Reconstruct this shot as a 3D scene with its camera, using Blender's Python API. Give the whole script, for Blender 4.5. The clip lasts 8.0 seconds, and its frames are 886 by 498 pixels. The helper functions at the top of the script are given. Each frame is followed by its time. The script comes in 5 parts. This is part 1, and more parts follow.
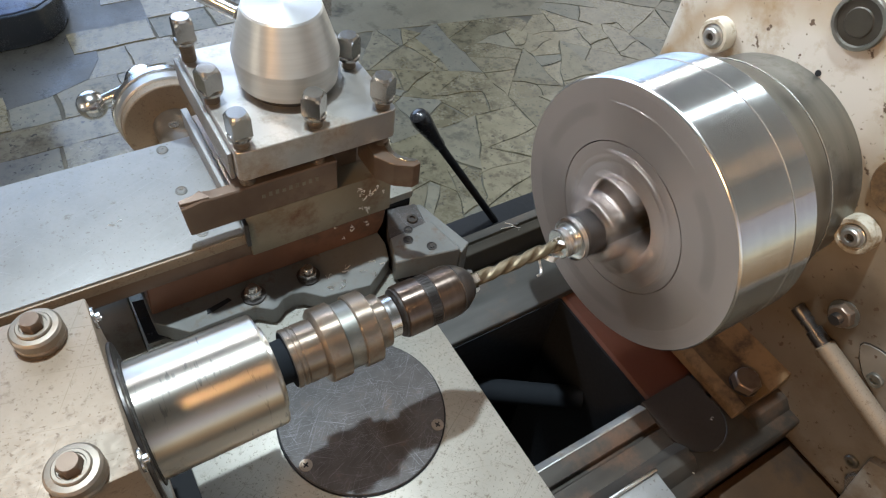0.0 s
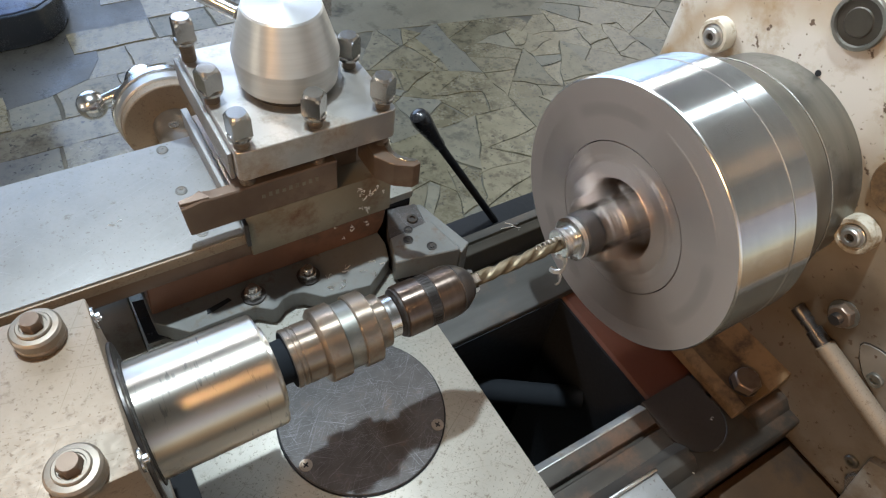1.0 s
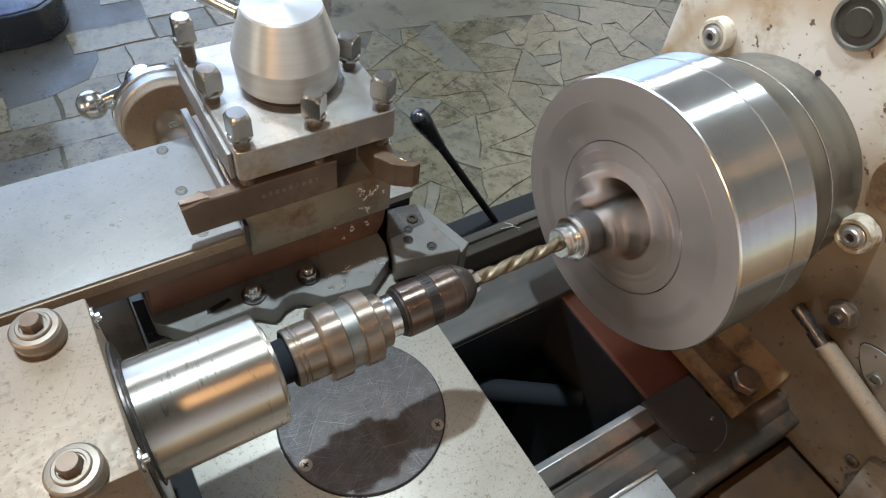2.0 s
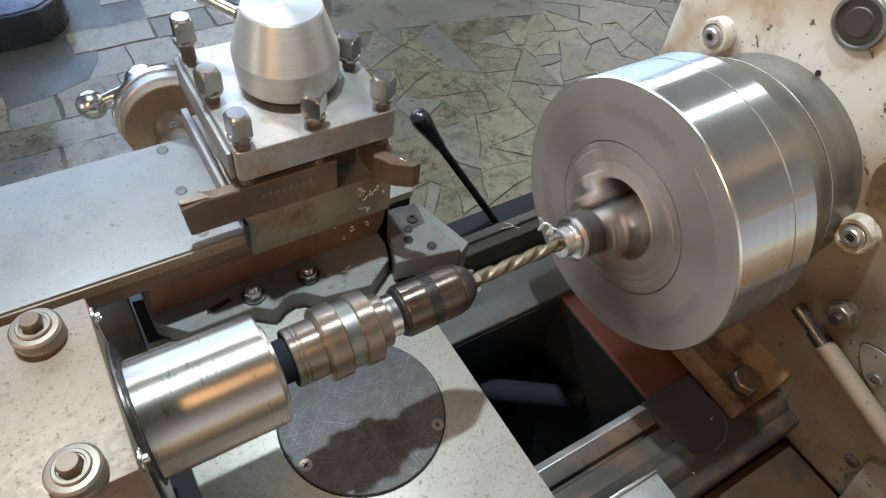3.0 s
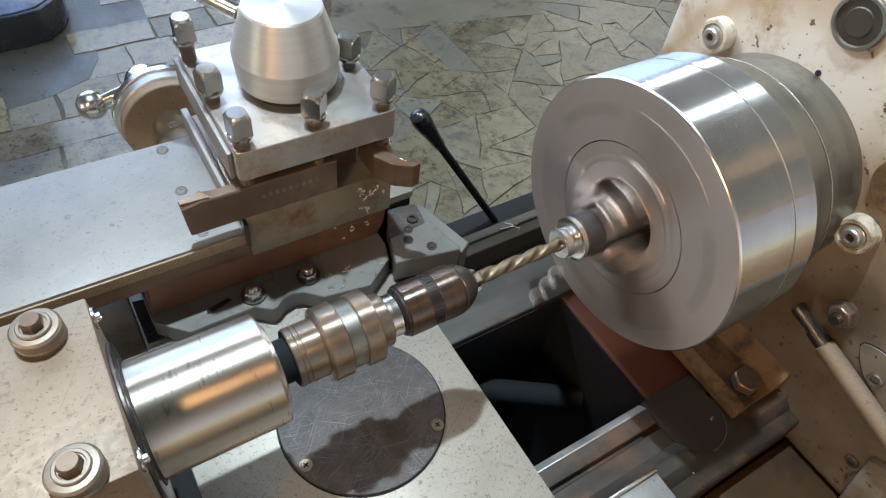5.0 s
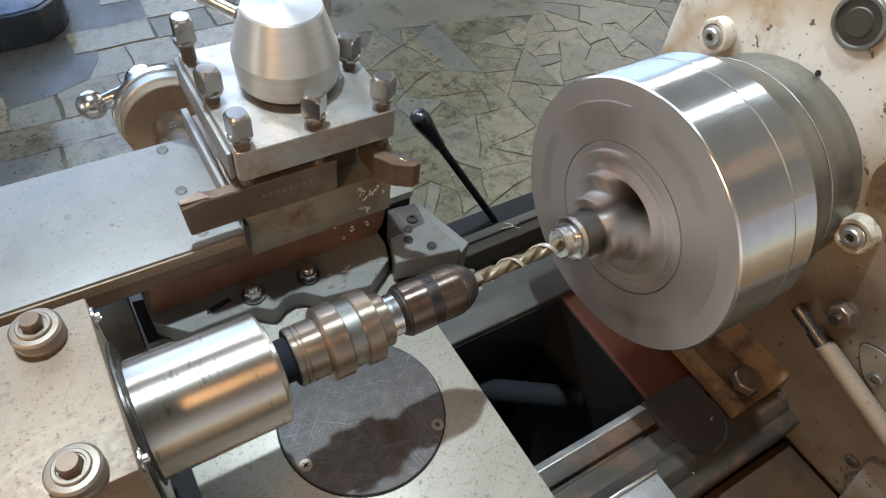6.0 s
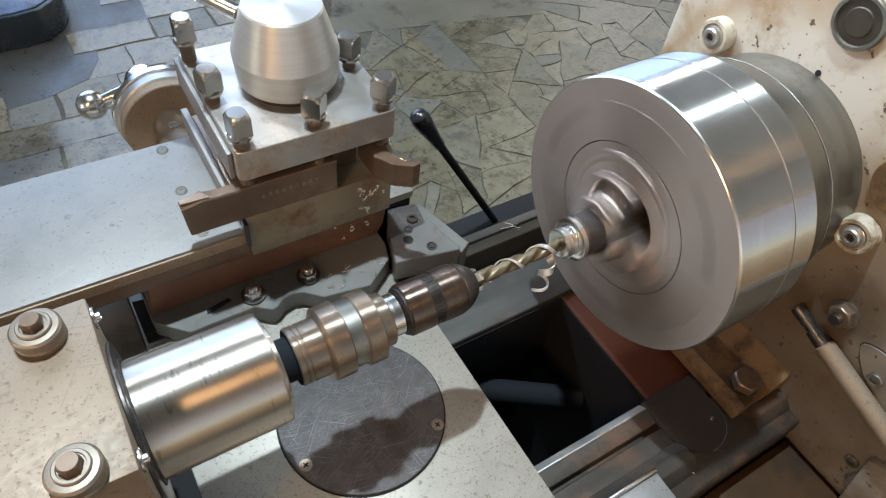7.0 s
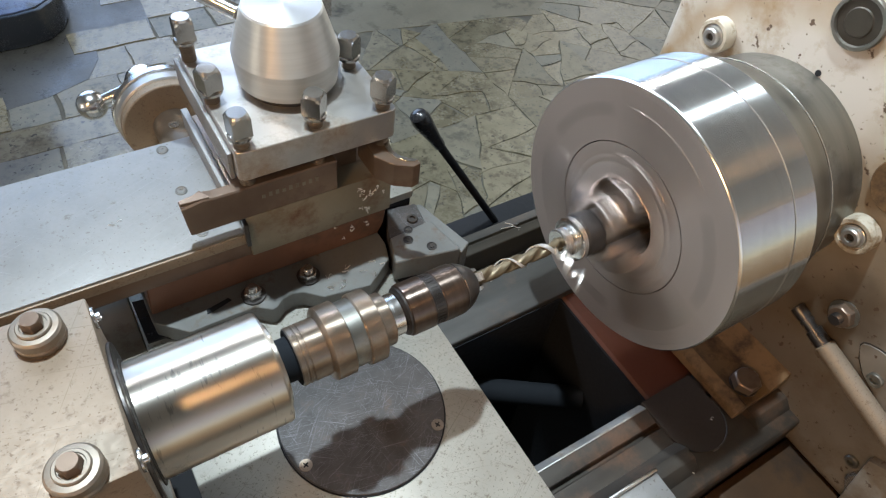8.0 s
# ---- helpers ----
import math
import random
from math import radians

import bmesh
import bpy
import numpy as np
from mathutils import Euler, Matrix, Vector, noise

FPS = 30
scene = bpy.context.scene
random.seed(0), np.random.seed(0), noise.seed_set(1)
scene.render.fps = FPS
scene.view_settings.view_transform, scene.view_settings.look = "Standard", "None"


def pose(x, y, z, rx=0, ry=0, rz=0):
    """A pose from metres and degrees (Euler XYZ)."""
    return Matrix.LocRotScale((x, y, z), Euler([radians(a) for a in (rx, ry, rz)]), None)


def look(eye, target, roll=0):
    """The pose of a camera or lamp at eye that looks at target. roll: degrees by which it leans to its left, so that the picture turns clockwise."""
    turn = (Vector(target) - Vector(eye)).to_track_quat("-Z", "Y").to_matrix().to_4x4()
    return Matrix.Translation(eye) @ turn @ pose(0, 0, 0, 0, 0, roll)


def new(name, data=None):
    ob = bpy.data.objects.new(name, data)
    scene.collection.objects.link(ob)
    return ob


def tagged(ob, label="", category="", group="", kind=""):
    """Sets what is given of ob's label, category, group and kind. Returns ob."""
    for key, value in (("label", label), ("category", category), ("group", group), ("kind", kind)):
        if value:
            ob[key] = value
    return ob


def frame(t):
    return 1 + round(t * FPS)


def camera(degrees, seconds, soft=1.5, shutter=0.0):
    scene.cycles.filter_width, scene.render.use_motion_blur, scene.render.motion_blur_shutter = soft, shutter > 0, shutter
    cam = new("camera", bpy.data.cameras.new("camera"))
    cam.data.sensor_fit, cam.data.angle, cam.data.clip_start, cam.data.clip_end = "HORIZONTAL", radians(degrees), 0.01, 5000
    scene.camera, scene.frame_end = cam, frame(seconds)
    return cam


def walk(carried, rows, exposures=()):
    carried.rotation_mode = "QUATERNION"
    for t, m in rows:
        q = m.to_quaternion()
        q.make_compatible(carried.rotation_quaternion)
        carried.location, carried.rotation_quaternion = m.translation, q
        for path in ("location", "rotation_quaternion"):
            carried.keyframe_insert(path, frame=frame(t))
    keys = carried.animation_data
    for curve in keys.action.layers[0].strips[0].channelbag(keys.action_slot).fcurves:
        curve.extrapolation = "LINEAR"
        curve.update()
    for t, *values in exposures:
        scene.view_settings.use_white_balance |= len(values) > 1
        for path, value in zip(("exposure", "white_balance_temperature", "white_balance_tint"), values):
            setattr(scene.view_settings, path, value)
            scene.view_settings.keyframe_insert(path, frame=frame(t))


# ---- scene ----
cam = camera(67.6, 8.0, soft=1.2, shutter=0.9)
EYE = (-0.3700, -0.2378, 0.4084)
VIEW = look(EYE, (-0.1313, 0.0705, -0.0476), 8.92)
walk(cam, [(0.0, VIEW), (8.0, VIEW)])
scene.view_settings.exposure = 0.12

# ---- light: the origin is the centre of the chuck's face, x along the spindle, y towards the operator, floor at FLOOR ----
FLOOR, CEIL = -1.08, 3.3
world = bpy.data.worlds.new("workshop_daylight")
scene.world = world
world.use_nodes = True
wn = world.node_tree.nodes
sky = wn.new("ShaderNodeTexSky")
sky.sky_type, sky.sun_disc = "NISHITA", False
sky.sun_elevation, sky.sun_rotation = radians(35), radians(20)
wn["Background"].inputs["Strength"].default_value = 0.12
world.node_tree.links.new(sky.outputs["Color"], wn["Background"].inputs["Color"])


def area(name, m, w, h, power, colour):
    data = bpy.data.lights.new(name, "AREA")
    data.shape, data.size, data.size_y, data.energy, data.color = "RECTANGLE", w, h, power, colour
    ob = new(name, data)
    ob.matrix_basis = m
    return ob


# the work light over the carriage, the bulb behind the back of the machine, and the window across the shop
LED_AT = Vector((-0.30, 0.48, 2.35))
area("ceiling_light_glow", look(LED_AT, (-0.10, 0.0, 0.0)), 0.07, 0.07, 82, (0.77, 0.91, 1.0))
BULB_AT = Vector((-1.35, -0.60, 1.02))
area("bulb_glow", look(BULB_AT, (-0.3, 0.0, 0.0)), 0.24, 0.18, 10.5, (1.0, 0.58, 0.27))
# broad warm fill added from the camera side; no door is known there
area("near_fill_glow", look((-0.75, -2.70, 0.30), (-0.2, 0.2, 0.0)), 3.6, 2.4, 9.5, (1.0, 0.60, 0.29))
area("tail_window_glow", look((-3.42, 0.10, 0.40), (0.0, -0.1, 0.0)), 0.7, 0.7, 11, (1.0, 0.90, 0.76))
area("window_glow", look((-0.4, 4.40, 1.45), (-0.3, 0.3, -0.6)), 3.4, 2.9, 92, (0.35, 0.59, 1.0))
area("door_glow", look((4.12, 2.95, 1.15), (0.2, 0.3, 0.0)), 2.8, 3.2, 38, (1.0, 0.93, 0.80))
LAMP_AT = Vector((-0.42, 0.95, 0.88))
area("machine_lamp_glow", look(LAMP_AT, (0.24, 0.0, 0.14)), 0.10, 0.10, 2.3, (0.90, 0.95, 1.0)).data.spread = radians(64)


# ---- materials ----
def mat(name, base, other, metal, rough, scale=30.0, stretch=(1, 1, 1), fine=400.0, bump=0.15, spread=0.5, rough_var=0.12, dirt=None, dirt_amount=0.0, dirt_scale=9.0, spec=0.5, relief=0.0004):
    """Two tones mixed by coarse noise, fine grain in roughness and relief, and dirt in patches of its own."""
    m = bpy.data.materials.new(name)
    m.use_nodes = True
    n, l = m.node_tree.nodes, m.node_tree.links
    b = n["Principled BSDF"]
    tc = n.new("ShaderNodeTexCoord")
    mp = n.new("ShaderNodeMapping")
    mp.inputs["Scale"].default_value = stretch
    l.new(tc.outputs["Object"], mp.inputs["Vector"])
    n1 = n.new("ShaderNodeTexNoise")
    n1.inputs["Scale"].default_value, n1.inputs["Detail"].default_value = scale, 6
    l.new(mp.outputs["Vector"], n1.inputs["Vector"])
    n2 = n.new("ShaderNodeTexNoise")
    n2.inputs["Scale"].default_value, n2.inputs["Detail"].default_value = fine, 3
    l.new(mp.outputs["Vector"], n2.inputs["Vector"])
    ramp = n.new("ShaderNodeValToRGB")
    ramp.color_ramp.elements[0].position, ramp.color_ramp.elements[1].position = 0.5 - spread / 2, 0.5 + spread / 2
    ramp.color_ramp.elements[0].color, ramp.color_ramp.elements[1].color = (*base, 1), (*other, 1)
    l.new(n1.outputs["Fac"], ramp.inputs["Fac"])
    colour = ramp.outputs["Color"]
    rm = n.new("ShaderNodeMapRange")
    rm.inputs["To Min"].default_value, rm.inputs["To Max"].default_value = max(rough - rough_var, 0.03), min(rough + rough_var, 1)
    add = n.new("ShaderNodeMath")
    add.operation = "MULTIPLY_ADD"
    l.new(n2.outputs["Fac"], add.inputs[0])
    add.inputs[1].default_value = 0.5
    half = n.new("ShaderNodeMath")
    half.operation = "MULTIPLY"
    half.inputs[1].default_value = 0.5
    l.new(n1.outputs["Fac"], half.inputs[0])
    l.new(half.outputs[0], add.inputs[2])
    rm.inputs["From Min"].default_value, rm.inputs["From Max"].default_value = 0.3, 0.7
    l.new(add.outputs[0], rm.inputs["Value"])
    rough_out = rm.outputs["Result"]
    b.inputs["Metallic"].default_value = metal
    b.inputs["Specular IOR Level"].default_value = spec
    if dirt:
        n3 = n.new("ShaderNodeTexNoise")
        n3.inputs["Scale"].default_value, n3.inputs["Detail"].default_value, n3.inputs["Roughness"].default_value = dirt_scale, 8, 0.68
        l.new(tc.outputs["Object"], n3.inputs["Vector"])
        r3 = n.new("ShaderNodeValToRGB")
        r3.color_ramp.elements[0].position, r3.color_ramp.elements[1].position = 0.62 - dirt_amount * 0.3, 0.74 - dirt_amount * 0.2
        l.new(n3.outputs["Fac"], r3.inputs["Fac"])
        mx = n.new("ShaderNodeMix")
        mx.data_type = "RGBA"
        l.new(r3.outputs["Color"], mx.inputs["Factor"])
        l.new(colour, mx.inputs["A"])
        mx.inputs["B"].default_value = (*dirt, 1)
        colour = mx.outputs["Result"]
        mm = n.new("ShaderNodeMath")
        mm.operation = "MULTIPLY"
        mm.inputs[1].default_value = -0.8 * metal
        l.new(r3.outputs["Color"], mm.inputs[0])
        ma = n.new("ShaderNodeMath")
        ma.inputs[1].default_value = metal
        l.new(mm.outputs[0], ma.inputs[0])
        l.new(ma.outputs[0], b.inputs["Metallic"])
    l.new(colour, b.inputs["Base Color"])
    l.new(rough_out, b.inputs["Roughness"])
    bp = n.new("ShaderNodeBump")
    bp.inputs["Strength"].default_value, bp.inputs["Distance"].default_value = bump, relief
    l.new(add.outputs[0], bp.inputs["Height"])
    l.new(bp.outputs["Normal"], b.inputs["Normal"])
    return m


TURNED = (12, 0.6, 0.6)
M_TURNED = mat("turned_steel", (0.43, 0.43, 0.415), (0.49, 0.49, 0.475), 0.92, 0.17, 12, TURNED, 60, 0.02, rough_var=0.015, relief=0.0002)
M_FACE = mat("turned_face_steel", (0.47, 0.428, 0.408), (0.565, 0.522, 0.502), 0.85, 0.45, 14, (1, 1, 1), 500, 0.12, rough_var=0.08)
M_QUILL = mat("ground_quill_steel", (0.55, 0.51, 0.45), (0.63, 0.59, 0.53), 1.0, 0.40, 10, (3, 2, 2), 160, 0.0, rough_var=0.05, dirt=(0.20, 0.15, 0.10), dirt_amount=0.05, dirt_scale=30, relief=0.0002)
M_BACK = mat("oily_backplate_steel", (0.20, 0.20, 0.18), (0.30, 0.29, 0.26), 0.9, 0.38, 10, TURNED, 60, 0.10, dirt=(0.09, 0.07, 0.05), dirt_amount=0.25, dirt_scale=20)
M_PLATE = mat("ground_steel_plate", (0.46, 0.445, 0.42), (0.57, 0.555, 0.53), 0.9, 0.40, 18, (1, 1, 1), 350, 0.18, dirt=(0.26, 0.215, 0.165), dirt_amount=0.36, dirt_scale=22)
M_CAP = mat("turned_alloy", (0.52, 0.505, 0.475), (0.60, 0.585, 0.555), 0.85, 0.44, 12, (0.6, 0.6, 30), 60, 0.08, rough_var=0.05, relief=0.0002)
M_SLIDE = mat("grey_scraped_iron", (0.205, 0.207, 0.206), (0.265, 0.268, 0.268), 0.4, 0.55, 30, (1, 1, 1), 300, 0.2, dirt=(0.13, 0.115, 0.10), dirt_amount=0.07, dirt_scale=90)
M_OILY = mat("oily_brown_iron", (0.13, 0.085, 0.06), (0.19, 0.13, 0.095), 0.45, 0.42, 10, (1, 1, 1), 250, 0.25, dirt=(0.075, 0.045, 0.03), dirt_amount=0.35, dirt_scale=11)
M_TOOL = mat("brown_tool_steel", (0.14, 0.094, 0.067), (0.225, 0.168, 0.128), 0.6, 0.38, 25, (1, 1, 1), 400, 0.2, dirt=(0.10, 0.06, 0.04), dirt_amount=0.3, dirt_scale=18)
M_SADDLE = mat("worn_saddle_iron", (0.265, 0.25, 0.215), (0.37, 0.355, 0.315), 0.35, 0.46, 16, (1, 1, 1), 300, 0.25, dirt=(0.12, 0.10, 0.075), dirt_amount=0.17, dirt_scale=150)
M_COVER = mat("scratched_cover_steel", (0.055, 0.051, 0.050), (0.088, 0.083, 0.082), 0.25, 0.52, 60, (1, 1, 1), 500, 0.3, dirt=(0.10, 0.082, 0.072), dirt_amount=0.12, dirt_scale=60, spec=0.12)
M_TAIL = mat("tan_worn_tailstock_iron", (0.215, 0.165, 0.118), (0.29, 0.235, 0.18), 0.3, 0.55, 22, (1, 1, 1), 300, 0.3, dirt=(0.13, 0.085, 0.055), dirt_amount=0.16, dirt_scale=160)
M_BOLT = mat("worn_bolt_steel", (0.42, 0.40, 0.375), (0.54, 0.525, 0.50), 0.95, 0.24, 60, (1, 1, 1), 500, 0.02, rough_var=0.04)
M_WORN = mat("worn_collar_steel", (0.205, 0.17, 0.135), (0.31, 0.27, 0.225), 0.75, 0.46, 60, (1, 1, 1), 500, 0.06, rough_var=0.10, dirt=(0.20, 0.13, 0.08), dirt_amount=0.28, dirt_scale=60)
M_BRIGHT = mat("bright_turned_steel", (0.66, 0.64, 0.62), (0.76, 0.75, 0.73), 1.0, 0.22, 40, (10, 1, 1), 90, 0.1, rough_var=0.06)
M_DARK = mat("blackened_steel", (0.055, 0.05, 0.048), (0.10, 0.09, 0.085), 0.8, 0.36, 40, (1, 1, 1), 400, 0.15)
M_CHUCK = mat("browned_chuck_steel", (0.105, 0.080, 0.066), (0.17, 0.128, 0.105), 0.9, 0.34, 30, (8, 1, 1), 200, 0.12, rough_var=0.08)
M_ADAPT = mat("stained_adapter_steel", (0.175, 0.138, 0.105), (0.29, 0.245, 0.20), 0.78, 0.40, 40, (1, 1, 1), 300, 0.08, dirt=(0.17, 0.105, 0.06), dirt_amount=0.38, dirt_scale=45)
M_DRILL = mat("straw_drill_steel", (0.155, 0.120, 0.075), (0.225, 0.182, 0.122), 0.85, 0.52, 60, (1, 1, 1), 300, 0.1)
M_NOSE = mat("freshly_cut_steel", (0.60, 0.59, 0.57), (0.74, 0.73, 0.71), 1.0, 0.24, 40, (10, 1, 1), 200, 0.1)
M_JAW = mat("worn_jaw_steel", (0.27, 0.225, 0.20), (0.37, 0.32, 0.29), 0.9, 0.34, 40, (1, 1, 1), 400, 0.15)
M_PITCH = mat("oil_black_iron", (0.030, 0.026, 0.020), (0.055, 0.047, 0.035), 0.4, 0.40, 14, (0.4, 3, 3), 200, 0.2)
M_GAP = mat("pit_shade_black", (0.014, 0.017, 0.021), (0.020, 0.023, 0.027), 0.0, 0.7, 10, (1, 1, 1), 200, 0.2, spec=0.2)
M_REAR = mat("oily_brown_bedway", (0.036, 0.031, 0.026), (0.066, 0.057, 0.047), 0.5, 0.42, 20, (0.4, 3, 3), 200, 0.2, dirt=(0.09, 0.05, 0.03), dirt_amount=0.4, dirt_scale=22)
M_OLIVE = mat("oil_stained_grey_iron", (0.175, 0.155, 0.115), (0.275, 0.25, 0.195), 0.4, 0.42, 14, (1, 1, 1), 300, 0.2, dirt=(0.12, 0.065, 0.035), dirt_amount=0.34, dirt_scale=20)
M_IRON = mat("dull_grey_iron", (0.125, 0.125, 0.118), (0.175, 0.175, 0.165), 0.4, 0.5, 30, (1, 1, 1), 300, 0.2, dirt=(0.11, 0.085, 0.06), dirt_amount=0.25, dirt_scale=60)
M_SOOT = mat("dull_black_iron", (0.035, 0.030, 0.026), (0.048, 0.041, 0.036), 0.2, 0.62, 20, (1, 1, 1), 300, 0.15, spec=0.3)
M_RUBBER = mat("black_plastic", (0.012, 0.012, 0.014), (0.02, 0.02, 0.022), 0.0, 0.22, 20, (1, 1, 1), 200, 0.05)
M_BLACK = mat("flat_near_black", (0.016, 0.017, 0.019), (0.026, 0.026, 0.028), 0.0, 0.78, 10, (1, 1, 1), 200, 0.3, spec=0.12)
M_SUMP = mat("near_black_iron", (0.012, 0.014, 0.017), (0.017, 0.019, 0.022), 0.0, 0.85, 10, (1, 1, 1), 200, 0.3, spec=0.1)
M_PAINT = mat("cream_machine_paint", (0.43, 0.39, 0.31), (0.54, 0.50, 0.42), 0.0, 0.42, 30, (1, 1, 1), 250, 0.2, dirt=(0.20, 0.145, 0.085), dirt_amount=0.42, dirt_scale=55)
M_RED = mat("red_oxide_paint", (0.075, 0.024, 0.012), (0.11, 0.036, 0.018), 0.0, 0.45, 9, (1, 1, 1), 200, 0.25, dirt=(0.06, 0.03, 0.02), dirt_amount=0.3, dirt_scale=9)
M_RUST = mat("oily_ochre_casting", (0.125, 0.075, 0.036), (0.185, 0.118, 0.062), 0.1, 0.55, 22, (1, 1, 1), 200, 0.3, dirt=(0.05, 0.03, 0.018), dirt_amount=0.45, dirt_scale=26, spec=0.22)
M_CASTING = mat("oily_brown_casting", (0.034, 0.018, 0.008), (0.060, 0.032, 0.014), 0.1, 0.6, 14, (1, 1, 1), 200, 0.3, dirt=(0.012, 0.010, 0.009), dirt_amount=0.45, dirt_scale=9, spec=0.2)
M_WAY = mat("worn_bedway_iron", (0.055, 0.054, 0.050), (0.095, 0.092, 0.086), 0.6, 0.40, 16, (0.4, 3, 3), 200, 0.15, dirt=(0.10, 0.07, 0.05), dirt_amount=0.35, dirt_scale=14)
M_CHIP = mat("fresh_steel_swarf", (0.72, 0.69, 0.65), (0.84, 0.82, 0.79), 0.9, 0.42, 80, (1, 1, 1), 300, 0.1)
M_GROUT = mat("dirty_mortar", (0.075, 0.067, 0.050), (0.19, 0.172, 0.128), 0.0, 0.8, 16, (1, 1, 1), 120, 0.6, relief=0.003)
M_NAVY = mat("dark_blue_machine_paint", (0.020, 0.024, 0.030), (0.030, 0.034, 0.042), 0.0, 0.24, 8, (1, 1, 1), 200, 0.2, dirt=(0.05, 0.05, 0.05), dirt_amount=0.3)
M_BLUE = mat("scuffed_blue_sheen", (0.075, 0.10, 0.19), (0.12, 0.155, 0.27), 0.0, 0.30, 8, (1, 1, 1), 200, 0.2, dirt=(0.05, 0.05, 0.05), dirt_amount=0.3)
M_RUSTY = mat("rust_red_oily_iron", (0.13, 0.062, 0.038), (0.19, 0.095, 0.06), 0.3, 0.45, 12, (1, 1, 1), 250, 0.25, dirt=(0.07, 0.04, 0.026), dirt_amount=0.35, dirt_scale=14)
M_WALL = mat("workshop_plaster", (0.40, 0.375, 0.33), (0.50, 0.47, 0.42), 0.0, 0.8, 2, (1, 1, 1), 60, 0.4, relief=0.002)


def stone_material():
    m = mat("worn_paving_stone", (0.192, 0.164, 0.104), (0.295, 0.256, 0.168), 0.0, 0.27, 14, (1, 1, 1), 90, 0.45, rough_var=0.14, dirt=(0.105, 0.09, 0.06), dirt_amount=0.42, dirt_scale=30, relief=0.0012)
    n, l = m.node_tree.nodes, m.node_tree.links
    b = n["Principled BSDF"]
    src = b.inputs["Base Color"].links[0].from_socket
    info = n.new("ShaderNodeObjectInfo")
    hsv = n.new("ShaderNodeHueSaturation")
    mr = n.new("ShaderNodeMapRange")
    mr.inputs["To Min"].default_value, mr.inputs["To Max"].default_value = 0.78, 1.06
    l.new(info.outputs["Random"], mr.inputs["Value"])
    l.new(mr.outputs["Result"], hsv.inputs["Value"])
    # every fourth stone or so is a blue-grey one
    tone = n.new("ShaderNodeMath")
    tone.operation = "MULTIPLY"
    tone.inputs[1].default_value = 7.13
    frac = n.new("ShaderNodeMath")
    frac.operation = "FRACT"
    pick = n.new("ShaderNodeMapRange")
    pick.inputs["From Min"].default_value, pick.inputs["From Max"].default_value, pick.inputs["To Max"].default_value = 0.72, 0.85, 0.50
    grey = n.new("ShaderNodeMix")
    grey.data_type = "RGBA"
    grey.inputs["B"].default_value = (0.20, 0.205, 0.185, 1)
    l.new(info.outputs["Random"], tone.inputs[0])
    l.new(tone.outputs[0], frac.inputs[0])
    l.new(frac.outputs[0], pick.inputs["Value"])
    l.new(pick.outputs["Result"], grey.inputs["Factor"])
    l.new(src, grey.inputs["A"])
    l.new(grey.outputs["Result"], hsv.inputs["Color"])
    l.new(hsv.outputs["Color"], b.inputs["Base Color"])
    # some stones are trodden smooth, others dull
    tread = n.new("ShaderNodeMath")
    tread.operation = "MULTIPLY_ADD"
    tread.inputs[1].default_value, tread.inputs[2].default_value = 0.34, -0.14
    gloss = n.new("ShaderNodeMath")
    l.new(frac.outputs[0], tread.inputs[0])
    l.new(tread.outputs[0], gloss.inputs[0])
    l.new(b.inputs["Roughness"].links[0].from_socket, gloss.inputs[1])
    l.new(gloss.outputs[0], b.inputs["Roughness"])
    return m


M_STONE = stone_material()
M_CONCRETE = mat("dark_bare_concrete", (0.055, 0.055, 0.050), (0.105, 0.10, 0.090), 0.0, 0.36, 9, (1, 1, 1), 90, 0.5, rough_var=0.2, dirt=(0.035, 0.033, 0.028), dirt_amount=0.35, dirt_scale=14, relief=0.002)
M_CEMENT = mat("smooth_cement", (0.16, 0.14, 0.098), (0.235, 0.21, 0.15), 0.0, 0.5, 6, (1, 1, 1), 90, 0.4, rough_var=0.12, dirt=(0.07, 0.06, 0.04), dirt_amount=0.3, dirt_scale=9, relief=0.0015)


def lathe_turned(m, axis, amount=0.9):
    """Turning marks round the axis: they spread a highlight along it."""
    n, l = m.node_tree.nodes, m.node_tree.links
    tan = n.new("ShaderNodeTangent")
    tan.direction_type, tan.axis = "RADIAL", axis
    b = n["Principled BSDF"]
    b.inputs["Anisotropic"].default_value, b.inputs["Anisotropic Rotation"].default_value = amount, 0.25
    l.new(tan.outputs["Tangent"], b.inputs["Tangent"])


